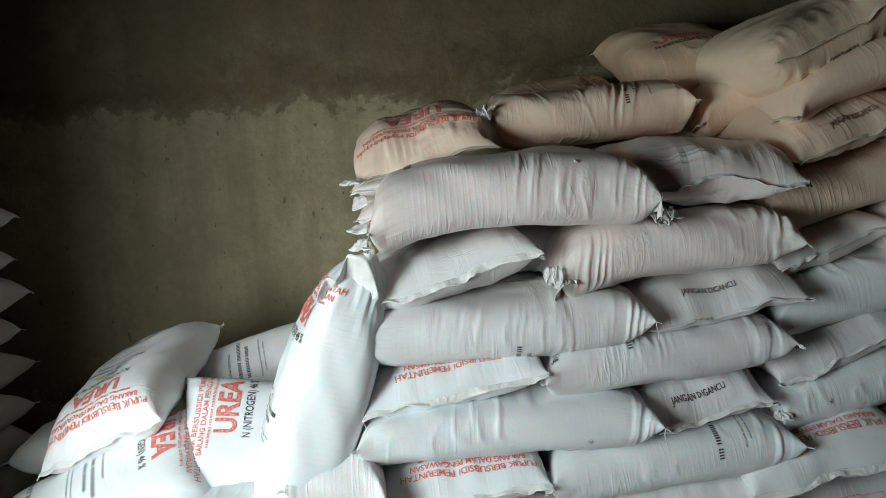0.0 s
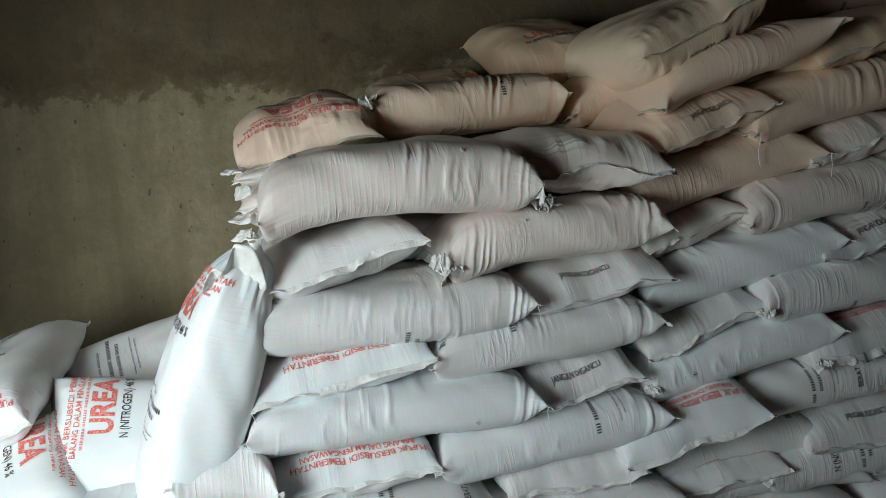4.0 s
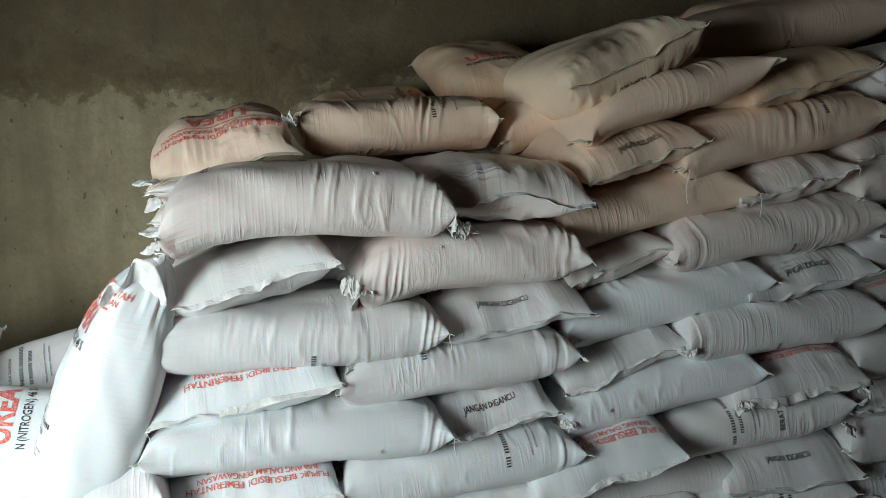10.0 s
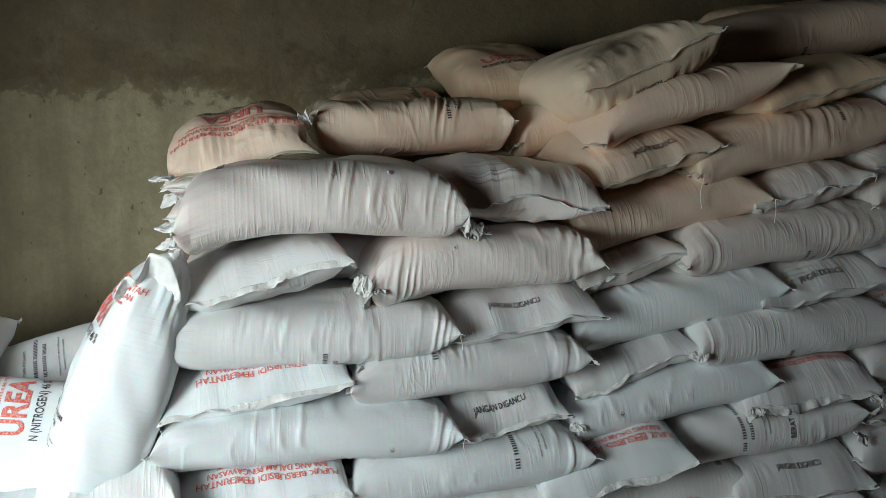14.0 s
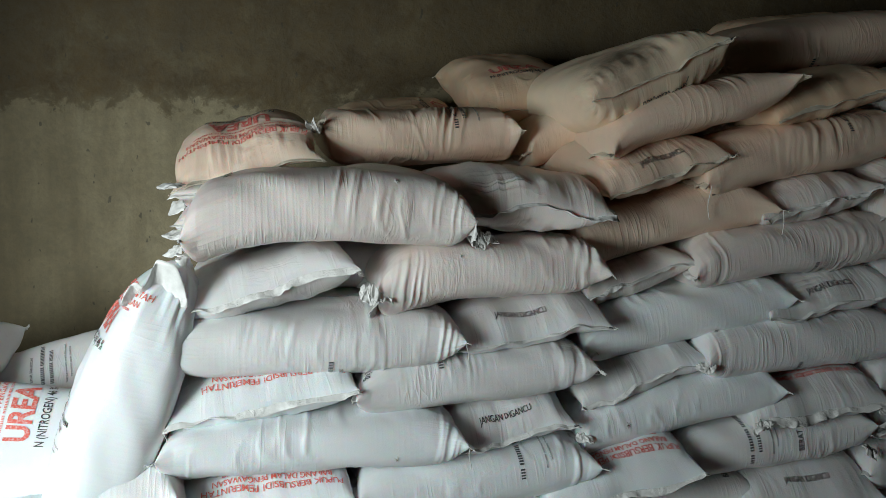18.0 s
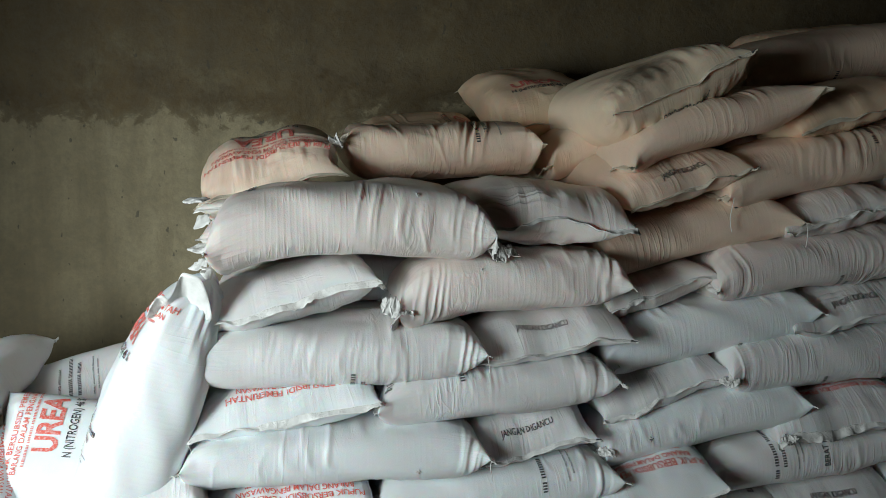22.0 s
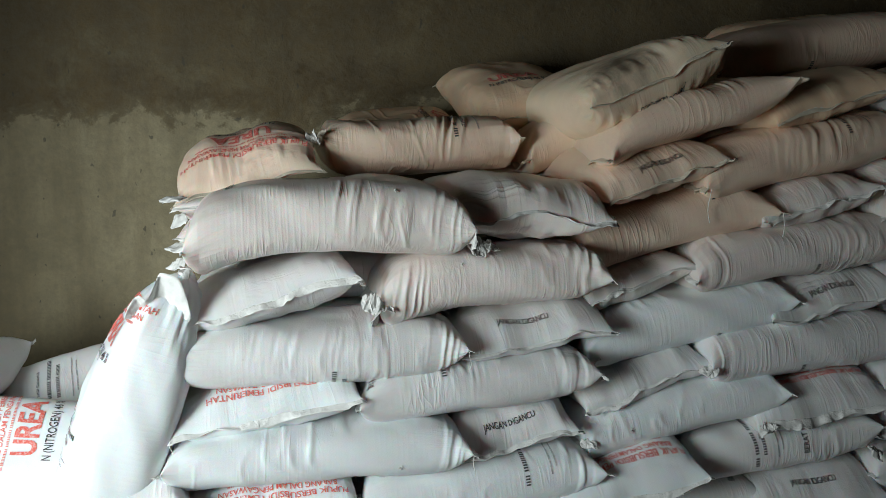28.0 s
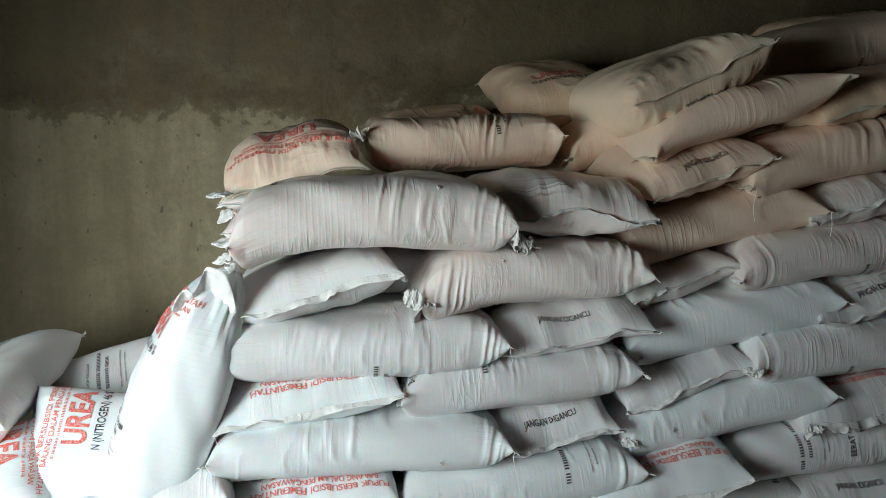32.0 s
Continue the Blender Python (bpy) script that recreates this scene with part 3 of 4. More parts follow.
def prints(shape, parent, faces=("top",), shift=(0.0, 0.0), flip=False, logo=False, lines=range(12)):
    """Ink on the sack's broad faces, line by line. Lines run across the width; the head of the print lies towards -x."""
    sign = -1 if flip else 1
    end = min(-shape.run[0], shape.run[-1])
    for face in faces:
        mid = 0.0 if face == "top" else shape.round / 2
        for k in lines:
            colour, start, at, high, what, wide = LINES[k]
            if isinstance(what, str):
                v, f, w = letters(what)
                v = v * np.array([wide / w, high / 0.72])
            else:
                v, f = bars(what, high)
            base = {"head": -end + at + high, "mid": at, "foot": end - at}[start]
            d = sign * (base - v[:, 1]) + shift[0]
            u = np.interp(d, shape.run, shape.us)
            p = shape.off(u, mid - sign * v[:, 0] + shift[1], 0.0022)
            name = "lettering" if isinstance(what, str) else "small_print"
            part(name, p, f, RED if colour == "red" else BLACK if isinstance(what, str) or high > 0.012 else GREY_INK, parent, f"{colour} printed lettering" if isinstance(what, str) else f"{colour} small print", False)["kind"] = "part" if isinstance(what, str) else "stuff"
    if logo:
        for m, cx, cy in ((GREEN, 0.0, 0.0), (YELLOW, 0.04, 0.002), (BLUE, -0.022, -0.02), (YELLOW, 0.01, 0.03), (RED, -0.028, 0.022)):
            v, f = disc(cx, cy, 0.014)
            u = np.interp(sign * (-0.05 - v[:, 1]) + shift[0], shape.run, shape.us)
            part("logo_dot", shape.off(u, -sign * v[:, 0] + shift[1], 0.0016), f, m, parent, "small coloured print mark", False)


def thread_part(shape, parent, end, side, length, m):
    """A loose end of sewing thread hanging from a corner."""
    tip = shape.place(np.array([end * 0.999]), np.array([side * shape.round / 4]))[0]
    down = m.to_3x3().inverted() @ Vector((0, 0, -1))
    out = m.to_3x3().inverted() @ Vector((0, -1, 0))
    rnd = random.Random(shape.seed)
    ph = rnd.uniform(0, 6)
    v, f = [], []
    n = 9
    for i in range(n):
        q = i / (n - 1)
        c = Vector(tip) + out * 0.012 + down * (length * q) + Vector((end * 0.004 * math.sin(5 * q + ph), 0.004 * math.sin(4 * q + ph), 0))
        for j in range(5):
            a = j * 1.2566
            v.append(c + Vector((math.cos(a), math.sin(a), 0.3 * math.sin(a))) * 0.0013)
    for i in range(n - 1):
        for j in range(5):
            k = (j + 1) % 5
            f.append((i * 5 + j, i * 5 + k, i * 5 + 5 + k, i * 5 + 5 + j))
    part("loose_thread", v, f, THREAD, parent, "hanging end of sewing thread")


def snag_part(shape, parent, u, s):
    """A pulled, frayed nick in the cloth: a little pinched tuft."""
    rnd = random.Random(int(shape.seed * 10 + u * 100))
    c = shape.place(np.array([u]), np.array([s]))[0]
    out = shape.off(np.array([u]), np.array([s]), 0.012)[0] - c
    v, f = [], []
    for i in range(7):
        a = i * 0.9 + rnd.uniform(0, 0.5)
        r = rnd.uniform(0.005, 0.011)
        uu, ss = u + math.cos(a) * r / (shape.L / 2), s + math.sin(a) * r
        p = shape.off(np.array([uu, uu + 0.006]), np.array([ss, ss + 0.004]), 0.001)
        o = len(v)
        v += [tuple(p[0]), tuple(p[1]), tuple(c + out * rnd.uniform(0.2, 0.6)), tuple(c + out * 0.2)]
        f += [(o, o + 1, o + 2), (o, o + 2, o + 3), (o + 1, o + 3, o + 2)]
    part("snag", v, f, HEM, parent, "small frayed nick in the cloth")


def tuft(root, at, out, wide, deep, seed, fold=0.013, name="hem_corner"):
    """A crumpled tongue of loose cloth where a hem's end sticks out: at, out in world axes."""
    nw, nd = 34, 16
    o = Vector(out).normalized()
    side = Vector((0, 0, 1)).cross(o)
    side = (side if side.length > 0.2 else Vector((1, 0, 0))).normalized()
    up = o.cross(side)
    K, Q = np.meshgrid(np.linspace(-1, 1, nw), np.linspace(0, 1, nd), indexing="ij")
    n1 = vnoise(K * 2.3 + Q, Q * 1.7, seed)
    n2 = vnoise(K * 5.1 + 2 * n1, Q * 3.3 + n1, seed + 3)
    n3 = vnoise(K * 3.7, Q * 2.9 + 4, seed + 6)
    edge = (1 + 0.28 * vnoise(K * 2.6, K * 0 + 3, seed + 8)) * (1 - 0.6 * K ** 4)
    a = K * wide / 2 * (0.55 + 0.5 * Q) + fold * 0.4 * n3 * (0.3 + Q)
    b = deep * Q * edge + fold * 0.5 * n2
    c = fold * (1.0 * n1 + 0.75 * np.abs(n2)) * (0.45 + 0.6 * Q) - 0.25 * deep * Q * Q
    P = np.array(at) + a[..., None] * np.array(side) + b[..., None] * np.array(o) + c[..., None] * np.array(up)
    inv = np.array(root.matrix_world.inverted())
    P = P.reshape(-1, 3) @ inv[:3, :3].T + inv[:3, 3]
    low = P - 0.0018 * (inv[:3, :3] @ np.array(up))
    f, m = [], nw * nd
    for i in range(nw - 1):
        for j in range(nd - 1):
            q = (i * nd + j, (i + 1) * nd + j, (i + 1) * nd + j + 1, i * nd + j + 1)
            f += [q, tuple(m + k for k in reversed(q))]
    ring = [i * nd for i in range(nw)] + [(nw - 1) * nd + j for j in range(1, nd)] + [i * nd + nd - 1 for i in range(nw - 2, -1, -1)] + list(range(nd - 2, 0, -1))
    f += [(y, x, m + x, m + y) for x, y in zip(ring, ring[1:] + ring[:1])]
    return part(name, np.concatenate([P, low]).tolist(), f, HEM, root, "crumpled loose end of the hem")


COUNT = [100]


def sack(label, m, L, W, H, group="stacked sacks", cloth=None, ink_faces=("top",), lines=range(12), shift=(0.0, 0.0), flip=False, logo=False,
         hem=(0.028, 0.028), droop=(-0.3, -0.3), crumple=(0.2, 0.2), threads=(), res=(150, 90), snags=(), **form):
    COUNT[0] += 7
    shape = Shape(L, W, H, COUNT[0], **form)
    root = new("fertilizer_sack")
    root.matrix_world = m
    tagged(root, label, "sack", group)
    body_part(shape, root, cloth or CLOTH, *res)
    for i, end in enumerate((-1, 1)):
        if hem[i] > 0:
            hem_part(shape, root, end, hem[i], droop[i], crumple[i], flip and i == 0 and 11 in lines, HEM_DUSTY_WARM if cloth in (CLOTH_DIRTY_WARM, CLOTH_DUST_WARM, CLOTH_SOOT) else HEM)
    if ink_faces:
        prints(shape, root, ink_faces, shift, flip, logo, lines)
    for u, s in snags:
        snag_part(shape, root, u, s)
    for end, side, length in threads:
        thread_part(shape, root, end, side, length, m)
    return root


def stretcher(label, x, y, z, L, H, tilt, W=0.50, yaw=0.0, roll=0.0, **k):
    """A sack laid along the face of the pile; x, z its middle, y its front."""
    k.setdefault("blunt", (10.0, 7.0))
    k.setdefault("seam", (-0.1, -0.3))
    k.setdefault("ears", 0.5)
    k.setdefault("ink_faces", ("top",))
    k.setdefault("lines", (6, 7, 10))
    k.setdefault("shift", (0.0, 0.12))
    return sack(label, pose(x, y + W / 2, z, 0, 0, yaw) @ pose(0, 0, 0, 0, -tilt, 0) @ pose(0, 0, 0, roll, 0, 0), L, W, H, **k)


def header(label, x, y, z, W, H, tilt, L=0.86, yaw=0.0, nod=0.0, **k):
    """A sack laid end-on into the pile, its -x seam at the front."""
    k.setdefault("res", (110, 130))
    k.setdefault("ears", 0.6)
    k.setdefault("blunt", (3.8, 8.0))
    k.setdefault("crimp", (0.45, 1.0))
    k.setdefault("neck", (0.03, 0.0))
    k.setdefault("wave", 0.9)
    front, back = k.get("hem", (0.028, 0.028))
    k["hem"] = (front * 0.62, back)
    k["droop"] = (max(k.get("droop", (-0.35, -0.3))[0], -0.45), -0.3)
    return sack(label, pose(x, y + L / 2, z, 0, 0, yaw) @ pose(0, 0, 0, 0, -tilt, 0) @ pose(0, 0, 0, 0, 0, 90) @ pose(0, 0, 0, 0, nod, 0), L, W, H, **k)


def axes_pose(c, along, up):
    """A pose whose x runs along the sack and whose z leaves its broad face."""
    x = Vector(along).normalized()
    z = Vector(up)
    z = (z - x * z.dot(x)).normalized()
    y = z.cross(x)
    return Matrix.Translation(c) @ Matrix((x, y, z)).transposed().to_4x4()


# ---------------------------------------------------------------- the near stack, course by course from the top
near = stretcher("plump white woven sack bulging out of the stack", 0.414, 2.25, 1.366, 0.790, 0.226, 1.5, W=0.56, blunt=(15.0, 12.0), seam=(-0.36, -0.24), sag=-0.008, flip=True, crumple=(0.2, 1.0), hem=(0.010, 0.06), droop=(-0.9, -0.9), ears=0.4, shift=(0.0, 0.02), lumps=1.2, snags=((0.46, 0.26),), res=(240, 100), puckers=((0.12, 0.27, 0.16, 0.08, 0.0045), (0.48, 0.34, 0.30, 0.05, 0.003), (0.86, 0.25, 0.10, 0.14, 0.003)), cloth=CLOTH_WARM)
tuft(near, (0.847, 2.400, 1.301), (0.2, -0.5, -0.85), 0.06, 0.055, 11, 0.013)
tuft(near, (0.885, 2.400, 1.288), (0.5, -0.5, -0.7), 0.05, 0.04, 22, 0.013)
near = header("white woven fertilizer sack laid end-on, stitched hem showing", 1.009, 2.33, 1.388, 0.479, 0.200, -1.5, seam=(-0.14, 0.0), crumple=(1.3, 0.2), hem=(0.034, 0.02), droop=(-0.25, -0.2), ink_faces=(), lumps=1.6, threads=((-1, -1, 0.05),), res=(200, 110), puckers=((-0.9, 1.05, 0.12, 0.14, 0.0055),), crimp=(1.6, 1.0), cloth=CLOTH_WARM)
tuft(near, (1.271, 2.440, 1.352), (0.8, -0.5, -0.2), 0.05, 0.03, 33, 0.012)
near = header("white woven fertilizer sack laid end-on, stitched hem showing", 0.236, 2.38, 1.132, 0.508, 0.188, 14.5, seam=(0.0, 0.0), crumple=(0.9, 0.2), hem=(0.045, 0.02), droop=(-0.55, -0.3), ink_faces=())
tuft(near, (-0.025, 2.400, 1.065), (-0.7, -0.5, -0.4), 0.06, 0.04, 44, 0.013)
tuft(near, (0.495, 2.420, 1.180), (0.7, -0.6, -0.2), 0.05, 0.03, 55, 0.012)
near = stretcher("white woven fertilizer sack laid lengthwise in the stack", 0.905, 2.36, 1.170, 0.705, 0.198, 2.3, seam=(-0.3, -0.05), crumple=(1.0, 0.5), hem=(0.05, 0.02), droop=(-0.8, -0.2), crimp=(1.2, 2.2), ink_faces=(), snags=((-0.28, 0.24),), res=(220, 90), puckers=((0.82, 0.22, 0.12, 0.16, 0.0055), (-0.7, 0.3, 0.14, 0.1, 0.005)), cloth=CLOTH_WARM)
tuft(near, (0.533, 2.360, 1.142), (-0.1, -0.6, -0.8), 0.06, 0.055, 66, 0.013)
tuft(near, (0.568, 2.360, 1.119), (0.5, -0.6, -0.6), 0.05, 0.04, 77, 0.013)
tuft(near, (1.256, 2.400, 1.163), (0.8, -0.5, -0.3), 0.05, 0.03, 88, 0.012)
near = stretcher("white woven fertilizer sack laid lengthwise in the stack", 0.390, 2.36, 0.960, 0.855, 0.206, 0.0, seam=(-0.1, 0.0), crumple=(0.8, 0.3), hem=(0.035, 0.02), ears=0.8, ink_faces=("under",), lines=(6, 7), shift=(0.04, -0.15), threads=((1, 1, 0.05),), sag=-0.01, res=(220, 90), puckers=((-0.1, 0.27, 0.5, 0.06, 0.0025), (0.85, 0.28, 0.1, 0.1, 0.006)))
tuft(near, (-0.009, 2.380, 0.977), (-0.7, -0.6, -0.3), 0.06, 0.03, 99, 0.01)
header("white sack laid end-on with black lettering above its hem", 1.036, 2.4, 1.014, 0.479, 0.175, 8.5, seam=(-0.28, 0.0), flip=True, crumple=(0.3, 0.2), hem=(0.03, 0.02), shift=(0.0, -0.02))
header("white sack laid end-on with red printed lines above its hem", 0.228, 2.36, 0.834, 0.514, 0.190, 9.5, seam=(-0.25, 0.0), crumple=(0.8, 0.2), hem=(0.04, 0.02), droop=(-0.7, -0.3), threads=((-1, -1, 0.04),), shift=(-0.02, 0.04), cloth=CLOTH_SMOOTH)
near = stretcher("white woven fertilizer sack laid lengthwise in the stack", 0.867, 2.38, 0.840, 0.735, 0.195, 4.0, seam=(0.0, 0.05), hem=(0.02, 0.04), crumple=(0.3, 0.8), shift=(-0.12, 0.13), flip=True, res=(220, 90), puckers=((0.8, 0.25, 0.16, 0.12, 0.0055), (-0.2, 0.22, 0.3, 0.06, 0.003)))
tuft(near, (1.226, 2.420, 0.863), (0.8, -0.4, -0.3), 0.04, 0.035, 110, 0.01)
stretcher("white woven fertilizer sack laid lengthwise in the stack", 0.381, 2.34, 0.670, 0.885, 0.205, -0.8, seam=(-0.10, -0.03), ears=0.8, crumple=(0.3, 0.4), cloth=CLOTH_SMOOTH, ink_faces=("under",), threads=((1, 1, 0.06),), snags=((0.52, 0.34),), res=(220, 90), puckers=((0.9, 0.28, 0.1, 0.14, 0.0055),))
header("white sack laid end-on with black lettering above its hem", 0.978, 2.4, 0.704, 0.382, 0.171, 8.0, seam=(-0.3, 0.0), flip=True, shift=(0.0, -0.01), hem=(0.03, 0.02), crumple=(0.3, 0.2))
header("white sack laid end-on with red printed lines above its hem", 0.221, 2.36, 0.520, 0.518, 0.212, 5.0, seam=(-0.2, 0.0), crumple=(0.6, 0.2), hem=(0.04, 0.02), droop=(-0.7, -0.3), shift=(-0.02, 0.04), cloth=CLOTH_SMOOTH)
stretcher("white woven fertilizer sack laid lengthwise in the stack", 0.877, 2.38, 0.518, 0.750, 0.206, 6.3, seam=(0.0, 0.0), shift=(0.14, 0.18), lines=(6, 8, 9), ears=0.8, cloth=CLOTH_SMOOTH, res=(220, 90), puckers=((0.85, 0.25, 0.14, 0.12, 0.0055),))
stretcher("white woven fertilizer sack laid lengthwise in the stack", 0.319, 2.36, 0.327, 0.815, 0.219, -3.3, res=(64, 40))
header("white woven fertilizer sack laid end-on, stitched hem showing", 0.938, 2.4, 0.399, 0.440, 0.183, 3.4, seam=(-0.2, 0.0), crumple=(0.6, 0.2), ink_faces=())
for z, x, w in ((0.285, 0.20, 0.55), (0.14, 0.20, 0.55)):
    header("white sack laid end-on low in the stack", x + 0.10, 2.37, z - 0.035, w, 0.155, 2.0, res=(64, 40), ink_faces=("top",), seam=(-0.2, 0.0))
    stretcher("white sack laid lengthwise low in the stack", 0.93, 2.38, z - 0.02, 0.78, 0.155, 3.0, res=(64, 40), ink_faces=())

# sacks behind and on top of the near stack
near = header("white sack behind the front row, its frayed corners showing", 0.232, 2.62, 1.300, 0.498, 0.185, 3.5, seam=(0.1, 0.0), crumple=(0.8, 0.2), hem=(0.03, 0.02), L=0.8, cloth=CLOTH_WARM)
tuft(near, (0.000, 2.610, 1.285), (-0.9, -0.35, -0.15), 0.11, 0.055, 121, 0.009)
tuft(near, (-0.005, 2.600, 1.240), (-0.8, -0.35, -0.4), 0.09, 0.05, 125, 0.009)
near = header("white sack behind the front row, its frayed corners showing", 0.266, 2.6, 1.393, 0.566, 0.150, 2.2, seam=(0.0, 0.0), crumple=(0.9, 0.2), hem=(0.035, 0.02), L=0.8, shift=(0.1, 0.0), cloth=CLOTH_WARM)
tuft(near, (-0.002, 2.590, 1.420), (-0.9, -0.35, 0.05), 0.11, 0.055, 132, 0.009)
tuft(near, (-0.002, 2.580, 1.375), (-0.8, -0.35, -0.5), 0.11, 0.055, 143, 0.009)
header("white sack lying on top with red printed lettering", 0.182, 2.6, 1.553, 0.425, 0.178, 13.0, seam=(-0.42, -0.1), crumple=(0.6, 0.2), hem=(0.025, 0.02), nod=-6.0, yaw=-3.0, L=0.62, cloth=CLOTH_DUST_WARM, lumps=1.2, crimp=(2.2, 1.0), blunt=(2.6, 2.0), neck=(0.0, 0.3), plump=1.25, puckers=((-0.75, 0.12, 0.25, 0.25, 0.0055),))
near = stretcher("dusty white sack lying on top with a tied end", 0.752, 2.74, 1.580, 0.665, 0.198, 3.9, blunt=(8.0, 14.0), seam=(0.2, 0.0), crumple=(1.0, 0.3), hem=(0.03, 0.02), droop=(0.9, -0.2), cloth=CLOTH_DUST_WARM, lumps=1.1, ears=0.5, lines=(6, 7, 8), shift=(0.12, 0.16), crimp=(1.0, 2.0), res=(240, 100), puckers=((0.22, 0.20, 0.26, 0.10, 0.011), (0.86, 0.2, 0.06, 0.2, 0.006)))
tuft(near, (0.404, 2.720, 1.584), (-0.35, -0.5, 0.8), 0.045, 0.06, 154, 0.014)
stretcher("white sack with red lettering at the back of the stack", 0.792, 3.22, 1.636, 0.534, 0.202, 4.5, cloth=CLOTH_DIRTY_WARM, roll=16.0, lines=(3, 4), flip=True, shift=(0.02, 0.06))

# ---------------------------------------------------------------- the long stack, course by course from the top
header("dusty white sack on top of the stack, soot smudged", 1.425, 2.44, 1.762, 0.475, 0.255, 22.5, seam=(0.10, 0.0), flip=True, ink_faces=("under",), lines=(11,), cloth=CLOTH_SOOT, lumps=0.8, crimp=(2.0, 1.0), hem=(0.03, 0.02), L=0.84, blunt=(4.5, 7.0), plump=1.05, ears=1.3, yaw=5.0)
header("dusty white sack with red lettering behind the topmost sack", 1.208, 2.98, 1.798, 0.423, 0.229, 5.1, cloth=CLOTH_DIRTY_WARM, L=0.75, flip=True, lines=(3, 4), shift=(-0.40, -0.03), seam=(-0.1, 0.0), nod=-14.0, crumple=(0.5, 0.2), lumps=0.9, blunt=(4.0, 6.0))
stretcher("greyish white sack lying lengthwise on top", 2.300, 2.86, 1.960, 0.880, 0.236, 8.2, ears=0.4, seam=(-0.2, 0.0), lines=(6, 7), ink_faces=("under",), shift=(-0.05, -0.14), cloth=CLOTH_DUST_WARM)
stretcher("pale sack edge at the back on top of the stack", 2.474, 3.25, 2.079, 0.620, 0.165, 6.2, cloth=CLOTH_DIRTY_WARM, ink_faces=())
stretcher("white woven fertilizer sack laid lengthwise in the stack", 1.590, 2.44, 1.676, 0.672, 0.180, 13.5, seam=(-0.32, 0.1), hem=(0.025, 0.03), cloth=CLOTH_DUST_WARM, W=0.70, blunt=(6.0, 4.5), flip=True, lines=(10, 11), shift=(0.0, 0.06), res=(220, 90), puckers=((0.3, 0.28, 0.35, 0.06, 0.004),))
stretcher("pale sack wedged behind the lengthwise one, printed side out", 1.384, 2.78, 1.625, 0.525, 0.189, 8.0, cloth=CLOTH_DUST_WARM, seam=(-0.3, 0.0), lines=(6, 7), shift=(-0.1, 0.14), ears=0.8)
header("white woven fertilizer sack laid end-on, stitched hem showing", 2.112, 2.5, 1.742, 0.468, 0.185, 17.0, seam=(-0.1, 0.0), crumple=(0.4, 0.2), flip=True, ink_faces=("under",), cloth=CLOTH_DIRTY_WARM)
stretcher("white woven fertilizer sack laid lengthwise in the stack", 2.763, 2.5, 1.809, 0.813, 0.206, 8.5, res=(64, 40))
header("white sack laid end-on with black lettering above its hem", 1.402, 2.43, 1.519, 0.436, 0.184, 14.0, seam=(-0.3, 0.0), flip=True, crumple=(0.4, 0.2), hem=(0.025, 0.02), crimp=(0.7, 1.0), cloth=CLOTH_DUST_WARM, yaw=9.0, L=1.0, puckers=((-0.85, 1.05, 0.12, 0.16, 0.0055),))
stretcher("white woven fertilizer sack laid lengthwise in the stack", 2.015, 2.5, 1.555, 0.790, 0.205, 10.5, seam=(-0.25, 0.0), shift=(0.16, 0.15), lines=(6, 8, 9), crumple=(0.5, 0.3), cloth=CLOTH_DUST_WARM, threads=((-1, 1, 0.11),), res=(220, 90), puckers=((0.1, 0.25, 0.4, 0.08, 0.004),))
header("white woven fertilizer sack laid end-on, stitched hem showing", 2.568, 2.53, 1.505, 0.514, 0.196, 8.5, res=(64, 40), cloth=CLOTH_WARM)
stretcher("white woven fertilizer sack laid lengthwise in the stack", 1.545, 2.5, 1.322, 0.690, 0.192, 14.5, shift=(0.15, 0.13), lines=(6,), ears=0.6, threads=((1, 1, 0.08),), cloth=CLOTH_DUST_WARM)
header("white woven fertilizer sack laid end-on, stitched hem showing", 2.050, 2.48, 1.388, 0.426, 0.179, 13.0, seam=(-0.05, 0.0), crumple=(0.8, 0.2), hem=(0.035, 0.02), ink_faces=(), threads=((-1, 1, 0.03),), cloth=CLOTH_WARM)
stretcher("white woven fertilizer sack laid lengthwise in the stack", 2.708, 2.5, 1.414, 0.838, 0.198, 6.6, res=(64, 40), flip=True, shift=(0.0, 0.1), cloth=CLOTH_WARM)
header("white woven fertilizer sack laid end-on, stitched hem showing", 1.427, 2.5, 1.133, 0.367, 0.176, 15.5, seam=(0.0, 0.0), crumple=(0.8, 0.2), hem=(0.03, 0.02), ink_faces=(), cloth=CLOTH_WARM)
stretcher("white woven fertilizer sack laid lengthwise in the stack", 1.990, 2.47, 1.221, 0.800, 0.208, 6.5, seam=(-0.1, -0.05), crumple=(0.6, 0.8), hem=(0.02, 0.04), shift=(0.05, -0.14), ink_faces=("under",), lines=(6, 7), threads=((1, 1, 0.07),), res=(220, 90), puckers=((-0.8, 0.28, 0.12, 0.12, 0.003), (0.5, 0.3, 0.3, 0.05, 0.003)), cloth=CLOTH_WARM)
header("white woven fertilizer sack laid end-on, stitched hem showing", 2.652, 2.5, 1.255, 0.516, 0.199, 7.8, res=(64, 40))
near = stretcher("white woven fertilizer sack laid lengthwise in the stack", 1.596, 2.49, 0.996, 0.752, 0.203, 9.8, seam=(-0.2, 0.0), crumple=(0.6, 0.3), hem=(0.03, 0.02), shift=(0.1, -0.13), ink_faces=("under",), lines=(6,), cloth=CLOTH_SMOOTH)
tuft(near, (1.260, 2.500, 0.906), (-0.5, -0.7, -0.4), 0.045, 0.03, 165, 0.01)
